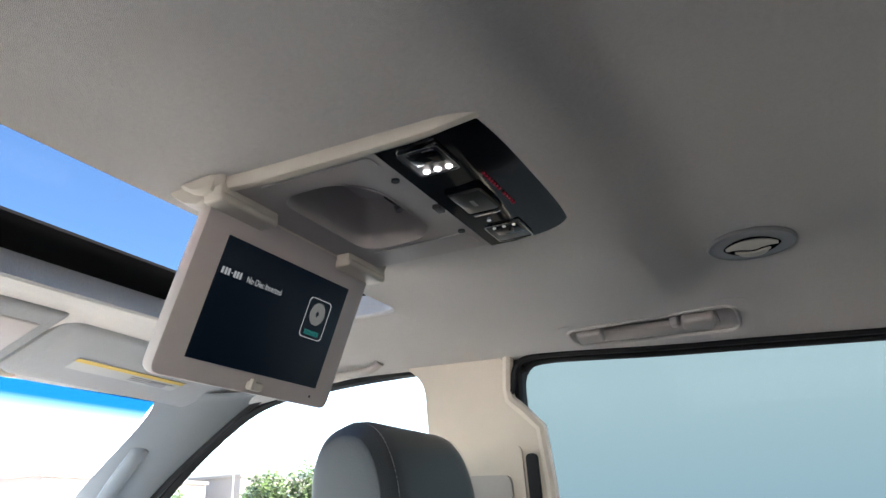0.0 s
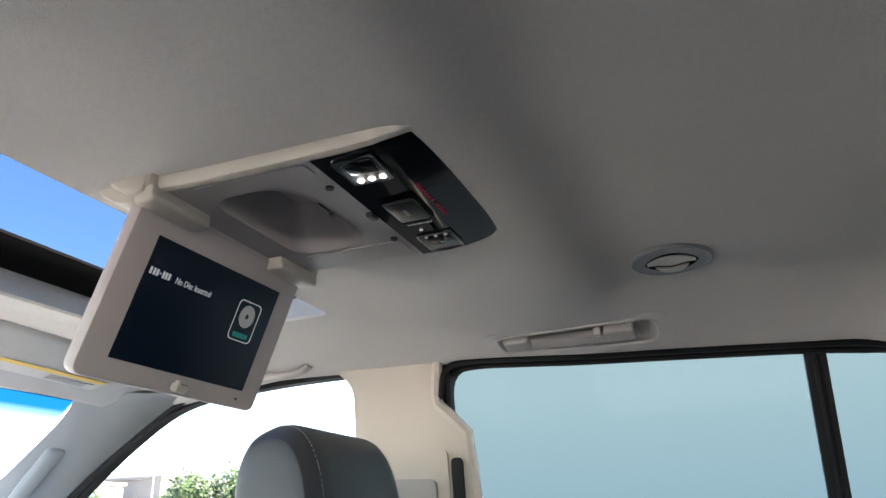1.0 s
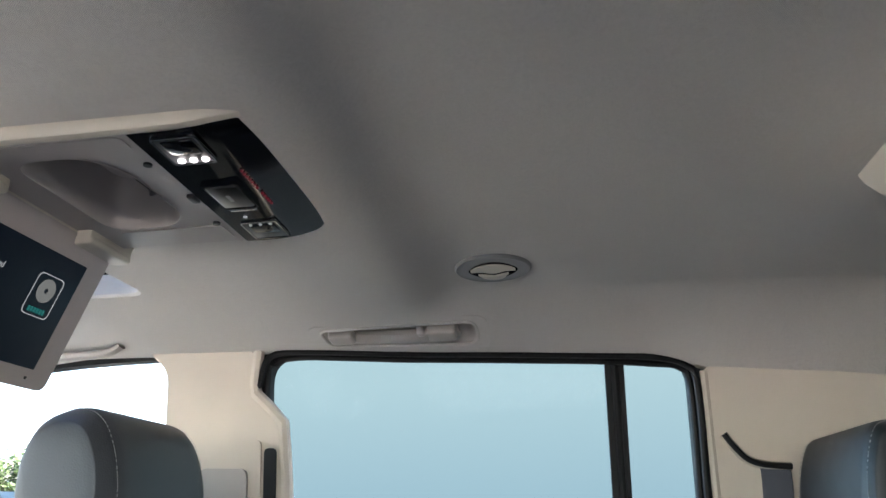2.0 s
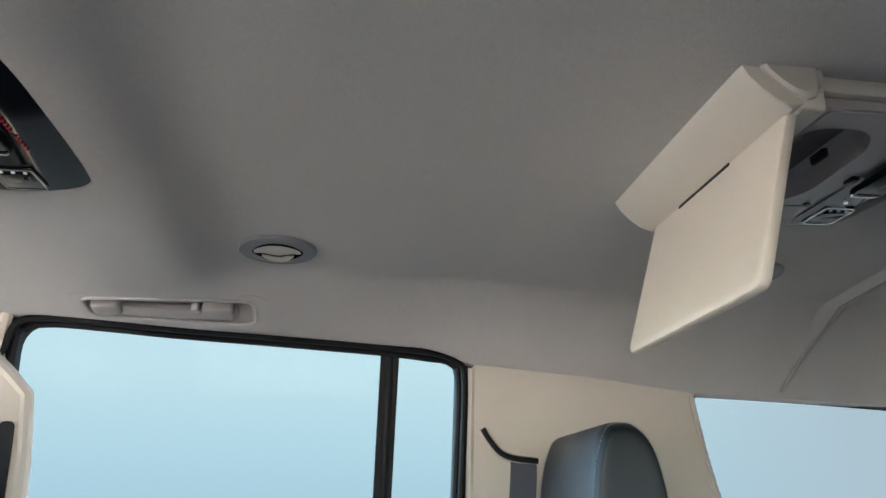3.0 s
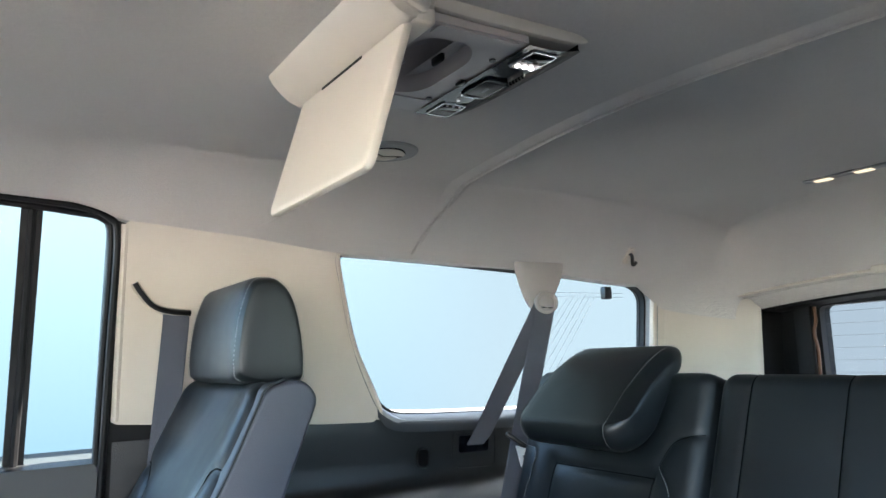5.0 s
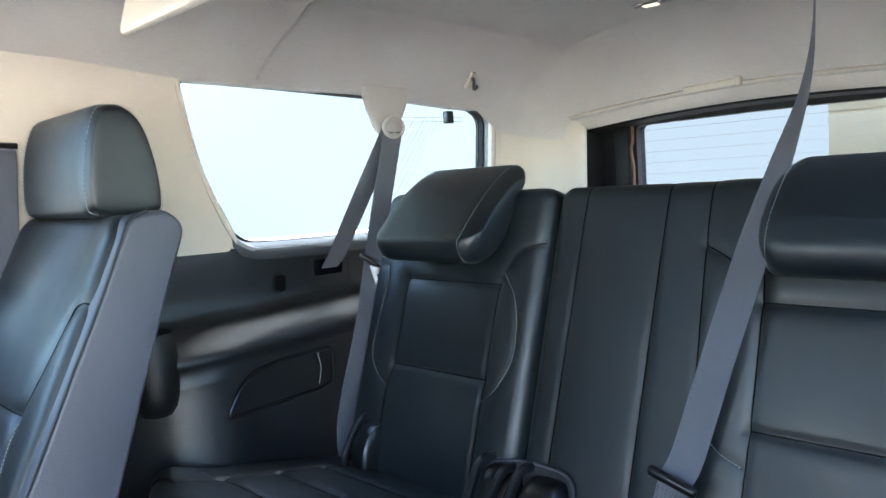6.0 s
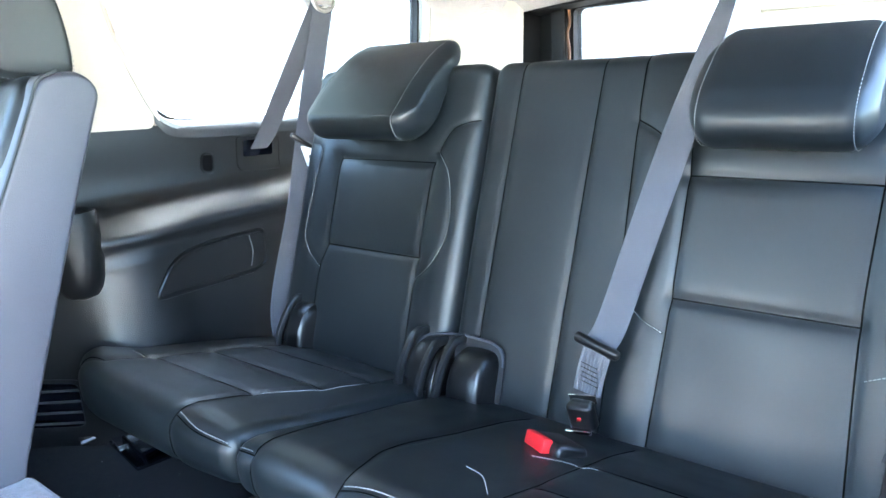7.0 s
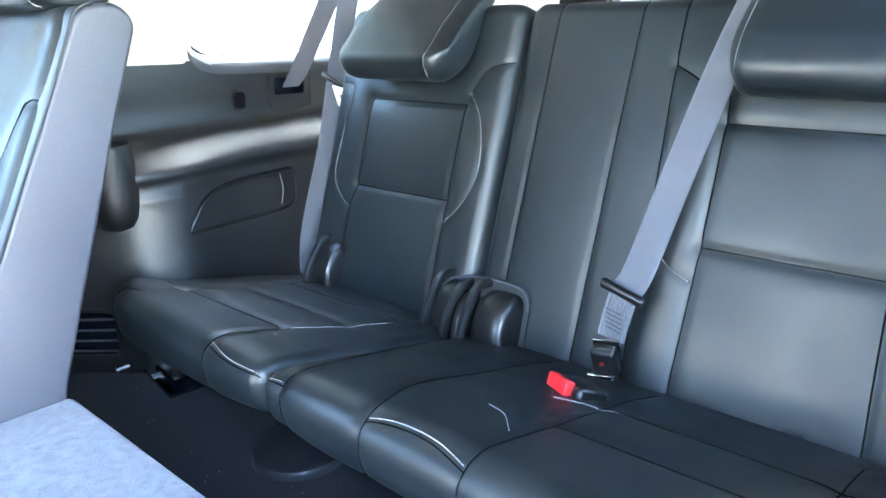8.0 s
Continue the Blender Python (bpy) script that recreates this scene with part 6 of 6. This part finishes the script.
# ---------- outside ----------
# near ground almost black, far ground pale: colours set to steer bounced light
GROUND_BOUNCE = mat("ground_bounce", (0.009, 0.009, 0.009), 0.9, grain=0.4, grain_scale=40, vary=0.15, vary_scale=0.3)
EDGING = mat("pale_edging", (0.36, 0.34, 0.31), 0.9, vary=0.1)
cn, cl_ = GROUND_BOUNCE.node_tree.nodes, GROUND_BOUNCE.node_tree.links
gco, gmr, gmx = (cn.new("ShaderNode" + k) for k in ("TexCoord", "MapRange", "Mix"))
gmx.data_type = "RGBA"
# the added pale reflector begins 15 m out, out of view
gmr.inputs["From Min"].default_value, gmr.inputs["From Max"].default_value = 15.0, 16.0
gmr.inputs["To Min"].default_value, gmr.inputs["To Max"].default_value = 0.0, 1.0
gln = cn.new("ShaderNodeVectorMath")
gln.operation = "LENGTH"
gmx.inputs[7].default_value = (0.70, 0.63, 0.57, 1)
cl_.new(gco.outputs["Object"], gln.inputs[0])
cl_.new(gln.outputs["Value"], gmr.inputs["Value"])
cl_.new(gmr.outputs["Result"], gmx.inputs[0])
cl_.new(cn["Principled BSDF"].inputs["Base Color"].links[0].from_socket, gmx.inputs[6])
cl_.new(gmx.outputs[2], cn["Principled BSDF"].inputs["Base Color"])
bm = bmesh.new()
bmesh.ops.create_grid(bm, x_segments=40, y_segments=40, size=900)
bmesh.ops.translate(bm, verts=bm.verts, vec=(0, 0, -0.62))
setting("ground", bm, GROUND_BOUNCE, "ground, near black round the vehicle, pale beyond as an added reflector", "ground")
# unseen bonnet added as a white reflector for the front headliner
BOUNCE_WHITE = mat("bounce_white", (0.78, 0.78, 0.77), 0.3, vary=0.03, coat=0.3)
rows = []
for y, z in ((1.79, 0.700), (1.83, 0.690), (2.2, 0.665), (2.55, 0.625), (2.75, 0.570), (2.84, 0.48), (2.88, 0.30), (2.88, -0.30)):
    rows.append([(x, y - 0.10 * (x / 0.9) ** 4, z - 0.05 * abs(x / 0.9) ** 5) for x in np.linspace(-0.9, 0.9, 19)])
setting("bonnet", loft(rows), BOUNCE_WHITE, "unseen white bonnet, added to bounce sun in through the windscreen", "bonnet")
SIDING = mat("beige_siding", (0.32, 0.235, 0.14), 0.8, grain=0.2, grain_scale=30, vary=0.06, vary_scale=0.5)
bd = thing("building", (-5.0, -14.5, -0.62), "plain beige clad building behind the vehicle", "building")
part("wall", box((-4.8, -15.0, 2.9), (16.0, 4.0, 7.0)), SIDING, bd)
for k in range(9):
    part("cladding_board", box((-4.8, -12.985, 0.2 + 0.75 * k), (16.0, 0.03, 0.70), 0.008), SIDING, bd)
for k in range(12):
    part("cladding_joint", box((1.8 - 1.1 * k, -12.96, 2.9), (0.04, 0.02, 7.0)), SIDING, bd)
part("roof_edge", box((-5.2, -13.0, 6.45), (16.2, 0.2, 0.18)), EDGING, bd)
OFFICE = mat("office_wall", (0.14, 0.118, 0.110), 0.8, vary=0.1, vary_scale=0.2)
OFFGLASS = mat("office_glass", (0.10, 0.13, 0.15), 0.2, vary=0.1)
rnd = random.Random(3)
for k, (x, y, w, h) in enumerate(((70, 86, 26, 9.0), (98, 84, 20, 10.2), (60, 108, 20, 10.5), (36, 150, 50, 13.5))):
    ob = thing("office_building", (x, y, -0.62), "low distant office building with dark window bands", "building", "far office buildings")
    part("wall", box((x, y, h / 2 - 0.62), (w, 10, h)), OFFICE, ob)
    part("roof", box((x, y, h - 0.5), (w + 0.6, 10.6, 0.4)), OFFICE, ob)
    for r in range(3):
        for q in range(int(w / 3)):
            part("window", box((x - w / 2 + 1.8 + 3.0 * q, y - 5.02, 1.4 + 2.6 * r), (2.2, 0.1, 1.4)), OFFGLASS, ob)
LEAF = mat("leaves", (0.030, 0.048, 0.006), 0.7, vary=0.4, vary_scale=1.2)
BARK = mat("bark", (0.12, 0.09, 0.06), 0.9, vary=0.2)


def tree(x, y, h, seed):
    r = random.Random(seed)
    t = thing("tree", (x, y, -0.62), "young yellow-green tree beyond the car park", "tree", "far trees")
    trunk = rod((x, y, -0.62), (x + 0.1, y, h * 0.5), 0.14, 0.06, 8)
    for k in range(5):
        a = r.uniform(0, 6.28)
        rod((x, y, h * 0.25 + 0.1 * k), (x + math.cos(a) * h * 0.22, y + math.sin(a) * h * 0.22, h * 0.55 + 0.12 * k), 0.05, 0.02, 6, trunk)
    part("trunk", trunk, BARK, t)
    vs, fs_ = [], []
    for k in range(2200):
        a, b, q = r.uniform(0, 6.28), r.uniform(-1, 1), r.random() ** 0.4
        lump = 1 + 0.25 * math.sin(3 * a + seed) * math.cos(4 * b)
        c = Vector((x + math.cos(a) * math.sqrt(1 - b * b) * q * h * 0.30 * lump, y + math.sin(a) * math.sqrt(1 - b * b) * q * h * 0.30 * lump, h * 0.60 + b * q * h * 0.36 * lump - 0.62))
        u = Vector((r.gauss(0, 1), r.gauss(0, 1), r.gauss(0, 1))).normalized()
        w = u.orthogonal().normalized()
        s = r.uniform(0.12, 0.24)
        i = len(vs)
        vs += [c - u * s, c + w * s * 0.5, c + u * s, c - w * s * 0.5]
        fs_.append((i, i + 1, i + 2, i + 3))
    me = bpy.data.meshes.new("crown")
    me.from_pydata([v - Vector((x, y, -0.62)) for v in vs], [], fs_)
    me.materials.append(LEAF)
    cr_ = new("crown", me)
    cr_.parent = t


for k, (x, y, h) in enumerate(((40, 33.5, 6.2), (42, 31.5, 6.6), (45, 38, 6.0), (50, 37, 5.6), (62, 66, 8.0))):
    tree(x, y, h, k)
lp = thing("street_lamp", (60, 55, -0.62), "slim grey car park lamp post", "street lamp")
part("post", rod((60, 55, -0.62), (60, 55, 9.5), 0.10, 0.07), STEEL, lp)
part("lamp_head", box((59.5, 55, 9.5), (1.2, 0.4, 0.18), 0.05), STEEL, lp)
HILL = mat("hazy_hill", (0.10, 0.108, 0.112), 1.0, vary=0.08, vary_scale=0.01)
rows = []
for a in np.linspace(-0.2, 1.5, 60):
    d = Vector((math.sin(a), math.cos(a), 0)) * 700
    hgt = 56 + 7 * math.sin(a * 7) + 4 * math.sin(a * 17 + 1)
    rows.append([d + Vector((0, 0, -0.62)), d + Vector((0, 0, hgt))])
setting("backdrop_hills", loft(rows), HILL, "low hazy hills on the horizon", "hills")
# a glowing sheet stands in for the pale hazy sky on the far side
SKY_GLOW = bpy.data.materials.new("glowing_sky_sheet")
SKY_GLOW.use_nodes = True
hn, hlk = SKY_GLOW.node_tree.nodes, SKY_GLOW.node_tree.links
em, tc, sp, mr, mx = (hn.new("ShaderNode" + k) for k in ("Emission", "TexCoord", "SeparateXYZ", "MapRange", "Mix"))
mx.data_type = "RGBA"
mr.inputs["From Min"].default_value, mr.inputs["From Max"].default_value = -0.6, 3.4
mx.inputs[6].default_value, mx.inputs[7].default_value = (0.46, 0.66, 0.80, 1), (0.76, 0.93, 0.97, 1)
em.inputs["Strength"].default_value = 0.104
# the glow is painted whiter towards the rear
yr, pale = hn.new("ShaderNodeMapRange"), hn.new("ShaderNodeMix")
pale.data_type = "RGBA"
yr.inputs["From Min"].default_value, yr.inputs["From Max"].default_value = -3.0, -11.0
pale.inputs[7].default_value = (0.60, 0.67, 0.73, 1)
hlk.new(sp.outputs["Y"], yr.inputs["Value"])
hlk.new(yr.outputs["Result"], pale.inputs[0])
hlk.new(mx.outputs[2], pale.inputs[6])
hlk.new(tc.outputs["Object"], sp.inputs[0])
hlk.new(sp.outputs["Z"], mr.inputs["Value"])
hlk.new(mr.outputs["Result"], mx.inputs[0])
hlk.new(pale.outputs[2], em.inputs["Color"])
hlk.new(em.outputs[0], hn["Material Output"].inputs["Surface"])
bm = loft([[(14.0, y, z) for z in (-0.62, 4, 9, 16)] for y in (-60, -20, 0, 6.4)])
setting("backdrop", bm, SKY_GLOW, "pale blue haze beyond the side windows", "backdrop")
